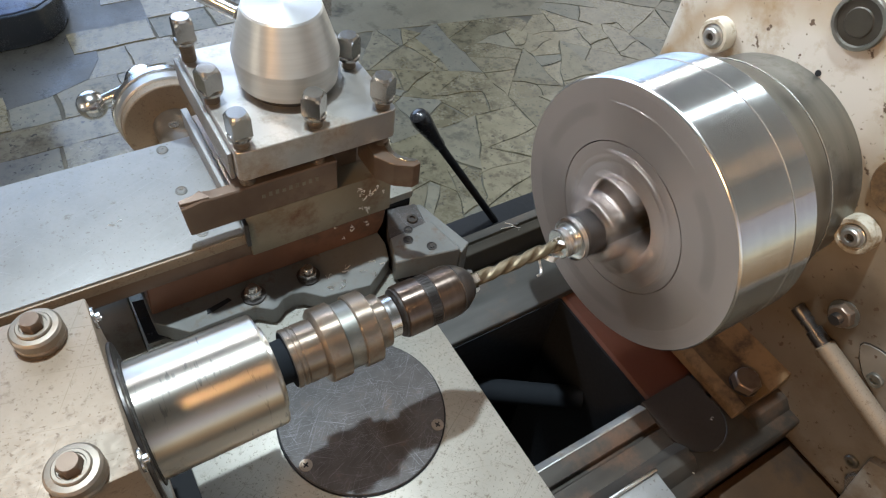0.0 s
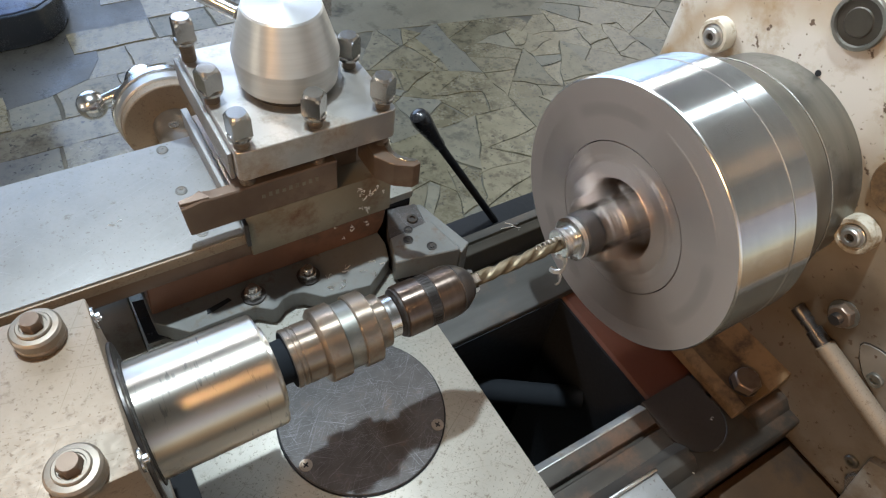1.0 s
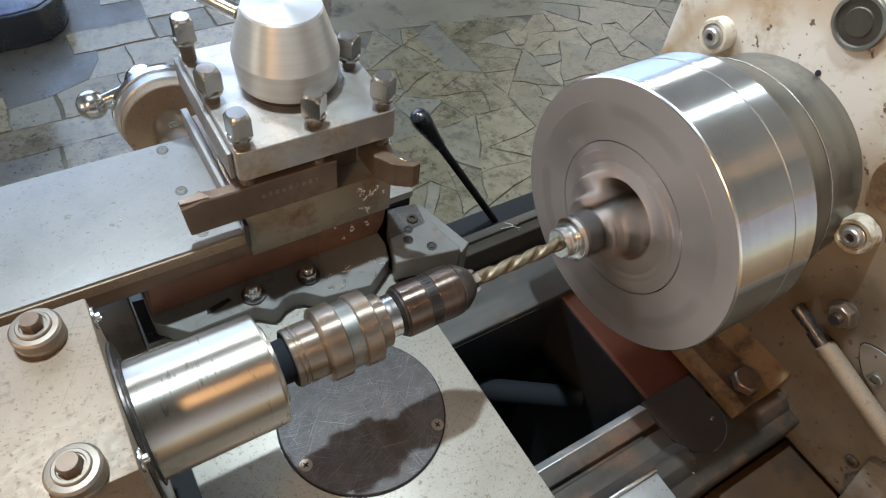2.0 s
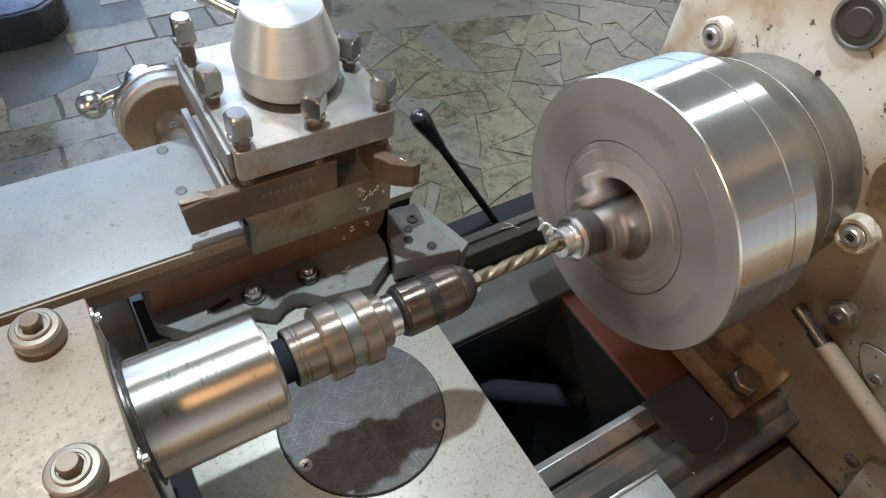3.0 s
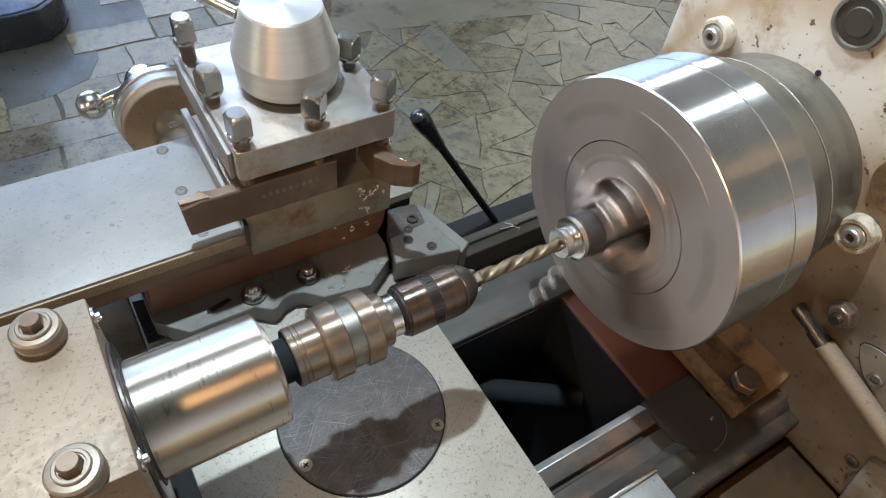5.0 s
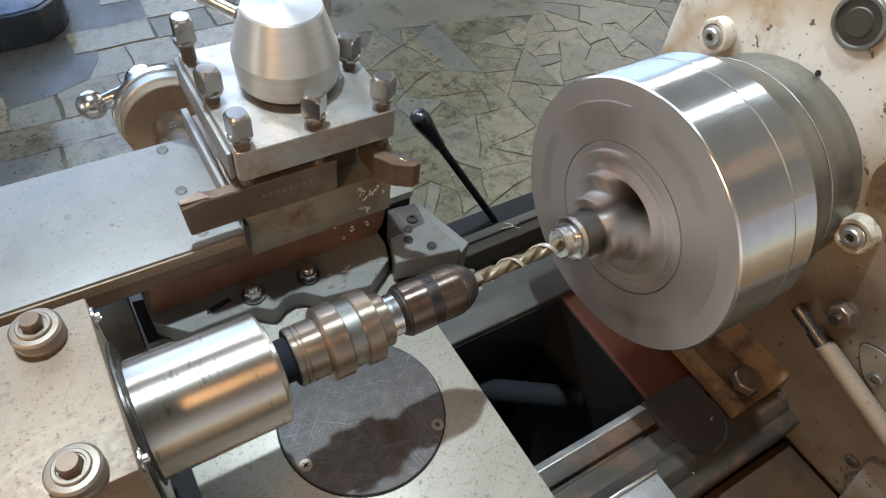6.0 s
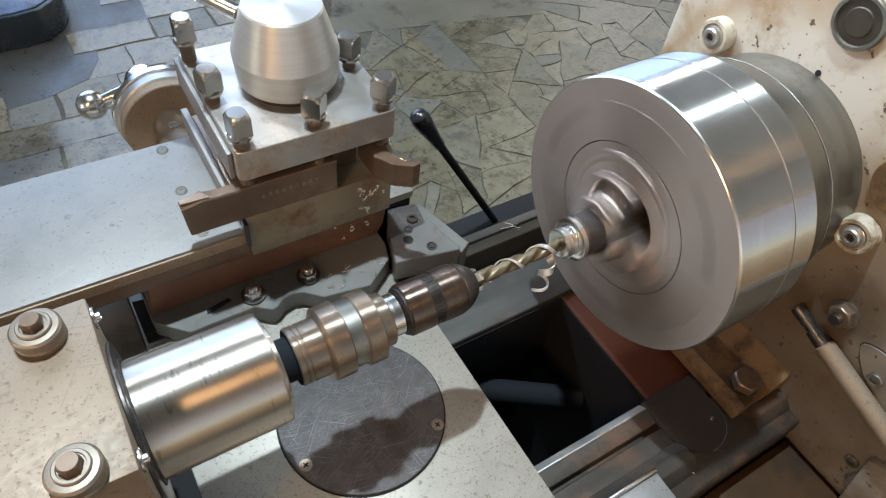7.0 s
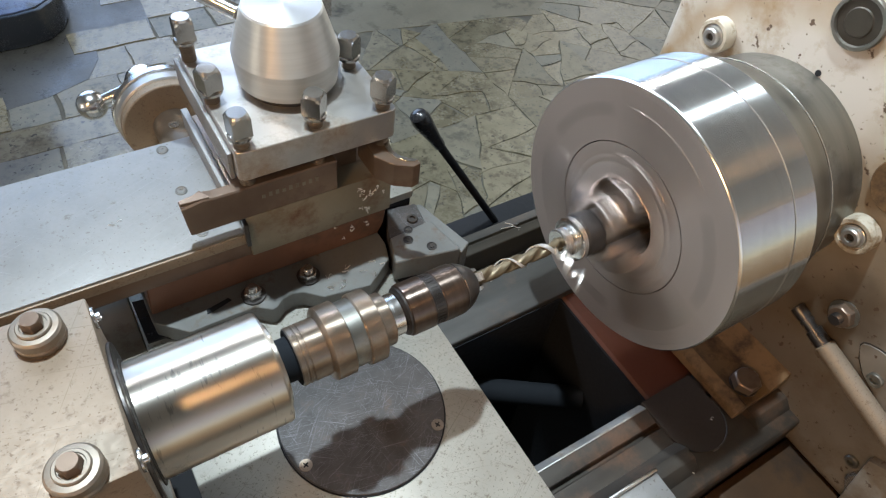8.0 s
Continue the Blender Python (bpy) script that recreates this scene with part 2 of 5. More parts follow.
def scratch(m, scales, colour):
    """Fine straight scratches at several slants over a metal."""
    n, l = m.node_tree.nodes, m.node_tree.links
    b = n["Principled BSDF"]
    for angle, scale in scales:
        tc, rot, mp = n.new("ShaderNodeTexCoord"), n.new("ShaderNodeMapping"), n.new("ShaderNodeMapping")
        rot.inputs["Rotation"].default_value = (0, 0, radians(angle))
        mp.inputs["Scale"].default_value = (scale * 0.008, scale, scale)
        no, rp, mx = n.new("ShaderNodeTexNoise"), n.new("ShaderNodeValToRGB"), n.new("ShaderNodeMix")
        no.inputs["Scale"].default_value, no.inputs["Detail"].default_value = 1.0, 2
        rp.color_ramp.elements[0].position, rp.color_ramp.elements[1].position = 0.66, 0.70
        mx.data_type = "RGBA"
        l.new(tc.outputs["Object"], rot.inputs["Vector"])
        l.new(rot.outputs["Vector"], mp.inputs["Vector"])
        l.new(mp.outputs["Vector"], no.inputs["Vector"])
        l.new(no.outputs["Fac"], rp.inputs["Fac"])
        l.new(rp.outputs["Color"], mx.inputs["Factor"])
        l.new(b.inputs["Base Color"].links[0].from_socket, mx.inputs["A"])
        mx.inputs["B"].default_value = (*colour, 1)
        l.new(mx.outputs["Result"], b.inputs["Base Color"])


for turned_metal in (M_TURNED, M_QUILL, M_ADAPT, M_CHUCK):
    lathe_turned(turned_metal, "X", 0.95 if turned_metal is M_TURNED else 0.9)
lathe_turned(M_CAP, "Z", 0.7)


def specks(m, scale, low, colour):
    """Small pits and spots of dirt."""
    n, l = m.node_tree.nodes, m.node_tree.links
    b = n["Principled BSDF"]
    tc, no, rp, mx = n.new("ShaderNodeTexCoord"), n.new("ShaderNodeTexNoise"), n.new("ShaderNodeValToRGB"), n.new("ShaderNodeMix")
    no.inputs["Scale"].default_value, no.inputs["Detail"].default_value = scale, 3
    rp.color_ramp.elements[0].position, rp.color_ramp.elements[1].position = low, low + 0.05
    mx.data_type = "RGBA"
    l.new(tc.outputs["Object"], no.inputs["Vector"])
    l.new(no.outputs["Fac"], rp.inputs["Fac"])
    l.new(rp.outputs["Color"], mx.inputs["Factor"])
    l.new(b.inputs["Base Color"].links[0].from_socket, mx.inputs["A"])
    mx.inputs["B"].default_value = (*colour, 1)
    l.new(mx.outputs["Result"], b.inputs["Base Color"])


def scuffs(m, scale, stretch, low, colour):
    """Short dark scuff marks round a turned surface, in patches."""
    n, l = m.node_tree.nodes, m.node_tree.links
    b = n["Principled BSDF"]
    tc, mp = n.new("ShaderNodeTexCoord"), n.new("ShaderNodeMapping")
    mp.inputs["Scale"].default_value = stretch
    fine, patch, both, rp, mx = (n.new("ShaderNode" + k) for k in ("TexNoise", "TexNoise", "Math", "ValToRGB", "Mix"))
    fine.inputs["Scale"].default_value, fine.inputs["Detail"].default_value = scale, 2
    patch.inputs["Scale"].default_value, patch.inputs["Detail"].default_value = 26, 2
    both.operation = "MULTIPLY"
    rp.color_ramp.elements[0].position, rp.color_ramp.elements[1].position = low, low + 0.05
    mx.data_type = "RGBA"
    mx.inputs["B"].default_value = (*colour, 1)
    l.new(tc.outputs["Object"], mp.inputs["Vector"])
    l.new(mp.outputs["Vector"], fine.inputs["Vector"])
    l.new(tc.outputs["Object"], patch.inputs["Vector"])
    l.new(fine.outputs["Fac"], both.inputs[0])
    l.new(patch.outputs["Fac"], both.inputs[1])
    l.new(both.outputs[0], rp.inputs["Fac"])
    l.new(rp.outputs["Color"], mx.inputs["Factor"])
    l.new(b.inputs["Base Color"].links[0].from_socket, mx.inputs["A"])
    l.new(mx.outputs["Result"], b.inputs["Base Color"])


def stain_and_shade(m, centre, inner, ring, outer, strength, colour):
    """A brown patch or ring on the headstock's face, for slung oil and for painted shade, with a ragged edge; object
    space of the headstock.
    """
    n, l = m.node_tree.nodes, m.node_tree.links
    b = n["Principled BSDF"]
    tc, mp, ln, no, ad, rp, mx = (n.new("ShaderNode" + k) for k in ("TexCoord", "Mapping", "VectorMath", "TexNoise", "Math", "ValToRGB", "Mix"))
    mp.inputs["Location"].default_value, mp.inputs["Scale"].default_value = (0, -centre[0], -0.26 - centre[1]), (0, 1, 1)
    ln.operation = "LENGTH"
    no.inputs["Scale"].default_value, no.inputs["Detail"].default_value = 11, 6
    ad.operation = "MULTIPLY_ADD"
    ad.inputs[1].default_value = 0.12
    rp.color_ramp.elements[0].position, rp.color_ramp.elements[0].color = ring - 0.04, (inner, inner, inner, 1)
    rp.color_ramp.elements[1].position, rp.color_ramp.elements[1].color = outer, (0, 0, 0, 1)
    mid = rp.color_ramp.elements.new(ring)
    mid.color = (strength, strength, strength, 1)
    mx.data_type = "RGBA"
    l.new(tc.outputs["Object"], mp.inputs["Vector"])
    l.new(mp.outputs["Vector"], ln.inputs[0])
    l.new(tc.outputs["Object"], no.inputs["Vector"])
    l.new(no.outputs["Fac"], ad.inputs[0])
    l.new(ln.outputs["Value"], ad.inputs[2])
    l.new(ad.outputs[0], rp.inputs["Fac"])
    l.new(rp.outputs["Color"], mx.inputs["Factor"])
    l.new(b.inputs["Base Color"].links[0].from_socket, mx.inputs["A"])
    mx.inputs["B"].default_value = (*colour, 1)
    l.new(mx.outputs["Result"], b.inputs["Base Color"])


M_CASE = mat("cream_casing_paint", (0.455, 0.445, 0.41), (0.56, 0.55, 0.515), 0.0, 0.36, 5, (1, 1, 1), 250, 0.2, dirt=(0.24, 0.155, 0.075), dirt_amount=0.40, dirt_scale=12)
stain_and_shade(M_CASE, (0, 0), 0.25, 0.22, 0.25, 0.75, (0.27, 0.18, 0.09))
# this patch and the next mix the chuck's shade into the oil brown
stain_and_shade(M_CASE, (-0.15, -0.19), 0.8, 0.20, 0.34, 0.65, (0.120, 0.094, 0.066))
stain_and_shade(M_CASE, (-0.105, 0.035), 0.75, 0.095, 0.135, 0.5, (0.20, 0.135, 0.07))
stain_and_shade(M_CASE, (-0.153, -0.066), 0.85, 0.076, 0.105, 0.6, (0.06, 0.042, 0.028))
stain_and_shade(M_CASE, (-0.215, -0.125), 0.6, 0.085, 0.125, 0.4, (0.075, 0.052, 0.034))
# low patch under the chuck: oil and shade in one colour
stain_and_shade(M_CASE, (-0.09, -0.20), 0.7, 0.10, 0.20, 0.5, (0.10, 0.066, 0.038))
for pitted, sc, low, col in ((M_CASE, 120, 0.645, (0.08, 0.05, 0.03)), (M_PAINT, 130, 0.70, (0.10, 0.06, 0.035)), (M_TAIL, 480, 0.64, (0.15, 0.105, 0.07)), (M_SADDLE, 460, 0.62, (0.19, 0.175, 0.145)), (M_SLIDE, 380, 0.66, (0.14, 0.132, 0.12)), (M_STONE, 70, 0.64, (0.055, 0.05, 0.04))):
    specks(pitted, sc, low, col)
scuffs(M_QUILL, 170, (2.6, 0.45, 0.45), 0.345, (0.36, 0.34, 0.31))
scratch(M_COVER, ((35, 2300), (-50, 2700), (12, 2500), (80, 3000), (-20, 3300)), (0.165, 0.165, 0.175))
scratch(M_SLIDE, ((-22, 900), (38, 1200)), (0.262, 0.264, 0.265))
scratch(M_TAIL, ((15, 800), (-60, 900)), (0.20, 0.155, 0.11))
scratch(M_SADDLE, ((-30, 900), (52, 1100), (17, 1300)), (0.24, 0.22, 0.19))


# ---- mesh helpers ----
def thing(name, at, label, category, group="", kind=""):
    ob = new(name)
    ob.empty_display_size = 0.02
    ob.location = at
    return tagged(ob, label, category, group, kind)


def finish(bm, origin, angle=32):
    bmesh.ops.recalc_face_normals(bm, faces=bm.faces[:])
    bmesh.ops.translate(bm, verts=bm.verts[:], vec=-Vector(origin))
    for f in bm.faces:
        f.smooth = True
    for e in bm.edges:
        e.smooth = len(e.link_faces) == 2 and e.calc_face_angle(0) < radians(angle)


def root(ob):
    while ob.parent:
        ob = ob.parent
    return ob


def part(name, bm, material, parent, label="", angle=32):
    """One mesh, given in the place's metres, under a thing or a part."""
    finish(bm, root(parent).location, angle)
    me = bpy.data.meshes.new(name)
    bm.to_mesh(me)
    bm.free()
    me.materials.append(material)
    ob = new(name, me)
    ob.parent = parent
    return tagged(ob, label)


def solo(name, bm, material, label="", category="", kind="", at=(0, 0, 0), group=""):
    finish(bm, at)
    me = bpy.data.meshes.new(name)
    bm.to_mesh(me)
    bm.free()
    me.materials.append(material)
    ob = new(name, me)
    ob.location = at
    return tagged(ob, label, category, group, kind)


def box(x0, x1, y0, y1, z0, z1, bevel=0.0, bm=None, turn=None, seg=2):
    bm = bm or bmesh.new()
    made = bmesh.ops.create_cube(bm, size=1.0)["verts"]
    for v in made:
        v.co = Vector(((x0 + x1) / 2 + v.co.x * (x1 - x0), (y0 + y1) / 2 + v.co.y * (y1 - y0), (z0 + z1) / 2 + v.co.z * (z1 - z0)))
    if bevel:
        es = list({e for v in made for e in v.link_edges})
        bmesh.ops.bevel(bm, geom=es, offset=bevel, segments=seg, affect="EDGES", profile=0.5)
    if turn is not None:
        bmesh.ops.transform(bm, matrix=turn, verts=bm.verts[:])
    return bm


def prism(points, axis, a, b, bevel=0.0, bm=None, seg=2):
    """A polygon carried from a to b along an axis. Points are (y, z) for x, (x, z) for y and (x, y) for z."""
    bm = bm or bmesh.new()
    put = {"x": lambda p, q, s: (s, p, q), "y": lambda p, q, s: (p, s, q), "z": lambda p, q, s: (p, q, s)}[axis]
    lo = [bm.verts.new(put(p, q, a)) for p, q in points]
    hi = [bm.verts.new(put(p, q, b)) for p, q in points]
    n = len(points)
    fs = [bm.faces.new(lo), bm.faces.new(hi)]
    for i in range(n):
        fs.append(bm.faces.new((lo[i], lo[(i + 1) % n], hi[(i + 1) % n], hi[i])))
    bmesh.ops.recalc_face_normals(bm, faces=fs)
    if bevel:
        es = list({e for f in fs for e in f.edges})
        bmesh.ops.bevel(bm, geom=es, offset=bevel, segments=seg, affect="EDGES", profile=0.5)
    return bm


def rev(profile, seg=64, m=None, bm=None, lobes=None):
    """A profile of (along, radius) turned about its axis: x, or m's own x axis."""
    bm = bm or bmesh.new()
    m = m or Matrix()
    rings = []
    for x, r in profile:
        if r < 1e-7:
            rings.append([bm.verts.new(m @ Vector((x, 0, 0)))])
        else:
            rings.append([bm.verts.new(m @ Vector((x, r * math.cos(2 * math.pi * i / seg), r * math.sin(2 * math.pi * i / seg)))) for i in range(seg)])
    for p, q in zip(rings, rings[1:]):
        for i in range(seg):
            j = (i + 1) % seg
            if len(p) == 1 and len(q) == 1:
                continue
            if len(p) == 1:
                bm.faces.new((p[0], q[i], q[j]))
            elif len(q) == 1:
                bm.faces.new((p[i], p[j], q[0]))
            else:
                bm.faces.new((p[i], p[j], q[j], q[i]))
    return bm


def upright(x, y, z):
    """x of a profile becomes height."""
    return Matrix.Translation((x, y, z)) @ Matrix(((0, 1, 0, 0), (0, 0, 1, 0), (1, 0, 0, 0), (0, 0, 0, 1)))


def along(p, q):
    """The profile's x axis runs from p towards q."""
    d = (Vector(q) - Vector(p)).normalized()
    return Matrix.Translation(p) @ d.to_track_quat("X", "Z").to_matrix().to_4x4()


def rod(p, q, r, seg=20, bevel=0.0, bm=None):
    n = (Vector(q) - Vector(p)).length
    b = bevel or r * 0.12
    return rev([(0, 0), (0, r - b), (b, r), (n - b, r), (n, r - b), (n, 0)], seg, along(p, q), bm)


def nsided(n, across, h, m, chamfer=0.0012, bm=None):
    """A nut or bolt head with n flats, that far across, with turned-down corners."""
    bm = bm or bmesh.new()
    R = across / 2 / math.cos(math.pi / n)
    k = n * 6
    def radius(i, cap):
        a = (2 * math.pi * i / k) % (2 * math.pi / n) - math.pi / n
        return min(across / 2 / math.cos(a), cap)
    rings = []
    for x, cap in ((0, R), (h - 2.2 * chamfer, R), (h - chamfer, across / 2 + (R - across / 2) * 0.45), (h, across / 2 * 0.93)):
        rings.append([bm.verts.new(m @ Vector((x, radius(i, cap) * math.cos(2 * math.pi * i / k), radius(i, cap) * math.sin(2 * math.pi * i / k)))) for i in range(k)])
    for p, q in zip(rings, rings[1:]):
        for i in range(k):
            j = (i + 1) % k
            bm.faces.new((p[i], p[j], q[j], q[i]))
    bm.faces.new(rings[-1])
    bm.faces.new(rings[0])
    return bm


def threaded(m, r, h, pitch=0.002, bm=None):
    """A shank with thread ridges along its axis."""
    prof, x = [(0, 0), (0, r * 0.92)], 0.0
    while x + pitch <= h + 1e-9:
        prof += [(x + pitch * 0.25, r), (x + pitch * 0.5, r), (x + pitch * 0.95, r * 0.80)]
        x += pitch
    prof += [(h, r * 0.9), (h, 0)]
    return rev(prof, 20, m, bm)


def socket_screw(parent, m, r, material=None, name="screw"):
    """A cap screw with a hexagon socket, its head's seat at m, its axis along m's x."""
    head = part(name, rev([(0, 0), (0, r), (r * 0.35, r), (r * 0.5, r * 0.88), (r * 0.5, r * 0.52), (r * 0.1, r * 0.45), (r * 0.1, 0)], 24, m), material or M_SOOT, parent)
    return head


def slab_ring(x0, x1, r0, r1, bevel=0.0008, seg=96):
    b = bevel
    return rev([(x0, r0), (x0, r1 - b), (x0 + b, r1), (x1 - b, r1), (x1, r1 - b), (x1, r0), (x0, r0)], seg)


# ---- the room ----
RX0, RX1, RY0, RY1 = -3.5, 4.2, -2.8, 4.5
solo("floor", box(RX0, RX1, RY0, RY1, FLOOR - 0.2, FLOOR - 0.0035), M_GROUT, "dirty mortar bed under broken stone paving", "floor", "structure")
floor = bpy.data.objects["floor"]
solo("ceiling", box(RX0, RX1, RY0, RY1, CEIL, CEIL + 0.2), M_WALL, "plain plastered workshop ceiling", "ceiling", "structure")


def wall(name, x0, x1, y0, y1, hole=None):
    bm = bmesh.new()
    if not hole:
        box(x0, x1, y0, y1, FLOOR - 0.2, CEIL + 0.2, bm=bm)
    else:
        a0, a1, z0, z1 = hole
        if x1 - x0 > y1 - y0:
            for u in ((x0, a0, FLOOR - 0.2, CEIL + 0.2), (a1, x1, FLOOR - 0.2, CEIL + 0.2), (a0, a1, FLOOR - 0.2, z0), (a0, a1, z1, CEIL + 0.2)):
                box(u[0], u[1], y0, y1, u[2], u[3], bm=bm)
        else:
            for u in ((y0, a0, FLOOR - 0.2, CEIL + 0.2), (a1, y1, FLOOR - 0.2, CEIL + 0.2), (a0, a1, FLOOR - 0.2, z0), (a0, a1, z1, CEIL + 0.2)):
                box(x0, x1, u[0], u[1], u[2], u[3], bm=bm)
    solo(name, bm, M_WALL, "plain plastered workshop wall", "wall", "structure")


wall("wall_far", RX0 - 0.2, RX1 + 0.2, RY1, RY1 + 0.2, (-2.1, 1.3, -0.1, 3.0))
wall("wall_near", RX0 - 0.2, RX1 + 0.2, RY0 - 0.2, RY0, (-2.55, 1.05, -0.9, 1.5))
wall("wall_tail", RX0 - 0.2, RX0, RY0, RY1, (-0.25, 0.45, 0.05, 0.75))
wall("wall_head", RX1, RX1 + 0.2, RY0, RY1, (1.5, 4.4, -0.5, 2.8))


def work_lamp():
    t = thing("work_lamp", LED_AT, "white work lamp hanging over the carriage", "lamp")
    part("shade", rev([(0.012, 0.0), (0.012, 0.13), (0.02, 0.14), (0.05, 0.11), (0.09, 0.05), (0.10, 0.0)], 40, upright(*LED_AT)), M_PLATE, t)
    part("cable", rod(LED_AT + Vector((0, 0, 0.09)), (LED_AT.x, LED_AT.y, CEIL), 0.004), M_RUBBER, t)


work_lamp()


def machine_lamp():
    t = thing("machine_lamp", LAMP_AT, "white machine lamp hung on the operator's side", "lamp")
    m = look(LAMP_AT, (0.24, 0.0, 0.14)) @ Matrix.Rotation(radians(-90), 4, "Y")
    part("shade", rev([(0.012, 0.0), (0.012, 0.085), (0.018, 0.09), (0.06, 0.06), (0.09, 0.03), (0.10, 0.0)], 36, m), M_PLATE, t)
    part("cable", rod(m @ Vector((0.09, 0, 0)), (LAMP_AT.x - 0.1, LAMP_AT.y + 0.2, CEIL), 0.004), M_RUBBER, t)


machine_lamp()


def side_lamp():
    t = thing("side_lamp", BULB_AT, "warm frosted panel lamp behind the lathe", "lamp")
    m = look(BULB_AT, (-0.3, 0.0, 0.0))
    part("housing", box(-0.15, 0.15, -0.12, 0.12, 0.012, 0.05, 0.01, turn=m), M_PLATE, t)
    part("cable", rod(m @ Vector((0, 0, 0.05)), (BULB_AT.x, BULB_AT.y - 0.05, CEIL), 0.004), M_RUBBER, t)


side_lamp()


# ---- the lathe: bed and headstock ----
def bed():
    t = thing("lathe_bed", (0, 0, -0.40), "oily cast-iron lathe bed with two worn ways", "lathe bed")
    near = [(-0.096, -0.34), (-0.096, -0.219), (-0.1035, -0.2125), (-0.121, -0.2150), (-0.1225, -0.224), (-0.1265, -0.224), (-0.128, -0.2135), (-0.194, -0.2135), (-0.197, -0.217), (-0.197, -0.34)]
    part("rear_way", prism(near, "x", -0.9, 0.3, 0.0007, seg=1), M_REAR, t, "worn rear bed way with a raised rib")
    # paler metal on the chamfer holds the highlight of the window
    part("way_edge", prism([(-0.0955, -0.2190), (-0.1030, -0.2119), (-0.1042, -0.2119), (-0.1042, -0.2130), (-0.0962, -0.2215), (-0.0955, -0.2215)], "x", -0.9, 0.036), M_PLATE, t, "inner edge of the rear way, window highlight in its metal")
    rib = [(-0.147, -0.2145), (-0.147, -0.2128), (-0.148, -0.2120), (-0.157, -0.2036), (-0.158, -0.2030), (-0.170, -0.2030), (-0.171, -0.2036), (-0.181, -0.2130), (-0.181, -0.2145)]
    part("rib", prism(rib, "x", -0.9, 0.0385, 0.0004, seg=1), M_REAR, t)
    part("rib", prism(rib, "x", 0.128, 0.3, 0.0004, seg=1), M_REAR, t)
    arc = lambda r, a0, a1: [(0.0715 + r * math.cos(radians(a0 + (a1 - a0) * i / 24)), -0.1375 + r * math.sin(radians(a0 + (a1 - a0) * i / 24))) for i in range(25)]
    part("pocket", prism([(0.036, -0.0965)] + arc(0.0355, 180, 360) + [(0.107, -0.0965)], "z", -0.2150, -0.2108), M_SOOT, t, "dull black milled pocket with a round end")
    part("pocket_lip", prism(arc(0.0356, 262, 368) + arc(0.0370, 368, 262), "z", -0.2150, -0.2100, 0.0003, seg=1), M_WAY, t, "worn lip of the pocket")
    far = [(0.060, -0.34), (0.060, -0.2165), (0.0615, -0.215), (0.1660, -0.215), (0.1660, -0.34)]
    part("front_way", prism(far, "x", -0.9, 0.3, 0.0007, seg=1), M_WAY, t, "worn flat front bed way")
    part("prism_way", prism([(0.1365, -0.2148), (0.1375, -0.1815), (0.1390, -0.1800), (0.1500, -0.1800), (0.1510, -0.1830), (0.1530, -0.1830), (0.1540, -0.1800), (0.1650, -0.1800), (0.1660, -0.1815), (0.1660, -0.2148)], "x", -0.9, 0.3, 0.0005, seg=1), M_PITCH, t, "oil-black raised rail of the front way")
    part("rail_cap", box(-0.9, 0.3, 0.1545, 0.1645, -0.1800, -0.1794, 0.0002), M_WAY, t, "worn bright top of the rail")
    part("web", prism([(0.052, -0.40), (0.052, -0.228), (0.056, -0.224), (0.16, -0.224), (0.16, -0.40)], "y", -0.097, 0.061), M_RED, t, "red oxide painted cross web")
    # web face, tray and inner walls carry the pit's shade in their colour
    part("web_face", box(0.0492, 0.0518, -0.0955, 0.0600, -0.80, -0.226), M_SUMP, t, "web face painted black for the pit's shade")
    part("sump_tray", box(-0.9, 0.3, -0.097, 0.061, -0.82, -0.80), M_SUMP, t, "chip tray darkened for the pit's shade")
    part("inner_wall", box(-0.9, 0.0485, 0.0585, 0.0598, -0.80, -0.2225), M_GAP, t, "inner wall painted black for the pit's shade")
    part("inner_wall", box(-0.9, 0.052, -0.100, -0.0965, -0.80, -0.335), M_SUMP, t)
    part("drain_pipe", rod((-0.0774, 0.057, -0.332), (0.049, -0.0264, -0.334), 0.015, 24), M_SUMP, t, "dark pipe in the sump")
    part("rod_cover", box(-0.9, 0.32, 0.167, 0.188, -0.26, -0.226, 0.002), M_SUMP, t, "black painted feed rod cover")
    legs = box(-0.9, 0.9, -0.20, -0.1005, FLOOR, -0.341)
    box(-0.9, 0.9, 0.0610, 0.20, FLOOR, -0.341, bm=legs)
    box(0.161, 0.9, -0.1004, 0.0609, FLOOR, -0.41, bm=legs)
    box(-0.9, 0.160, -0.1004, 0.0609, FLOOR, -0.83, bm=legs)
    part("pedestal", legs, M_BLACK, t)
    part("foot_casting", prism([(0.02, -0.42), (0.065, -0.262), (0.07, -0.258), (0.30, -0.258), (0.30, -0.42)], "y", -0.42, -0.199, 0.003), M_CASTING, t, "oily ochre casting below the headstock")


HX = 0.180


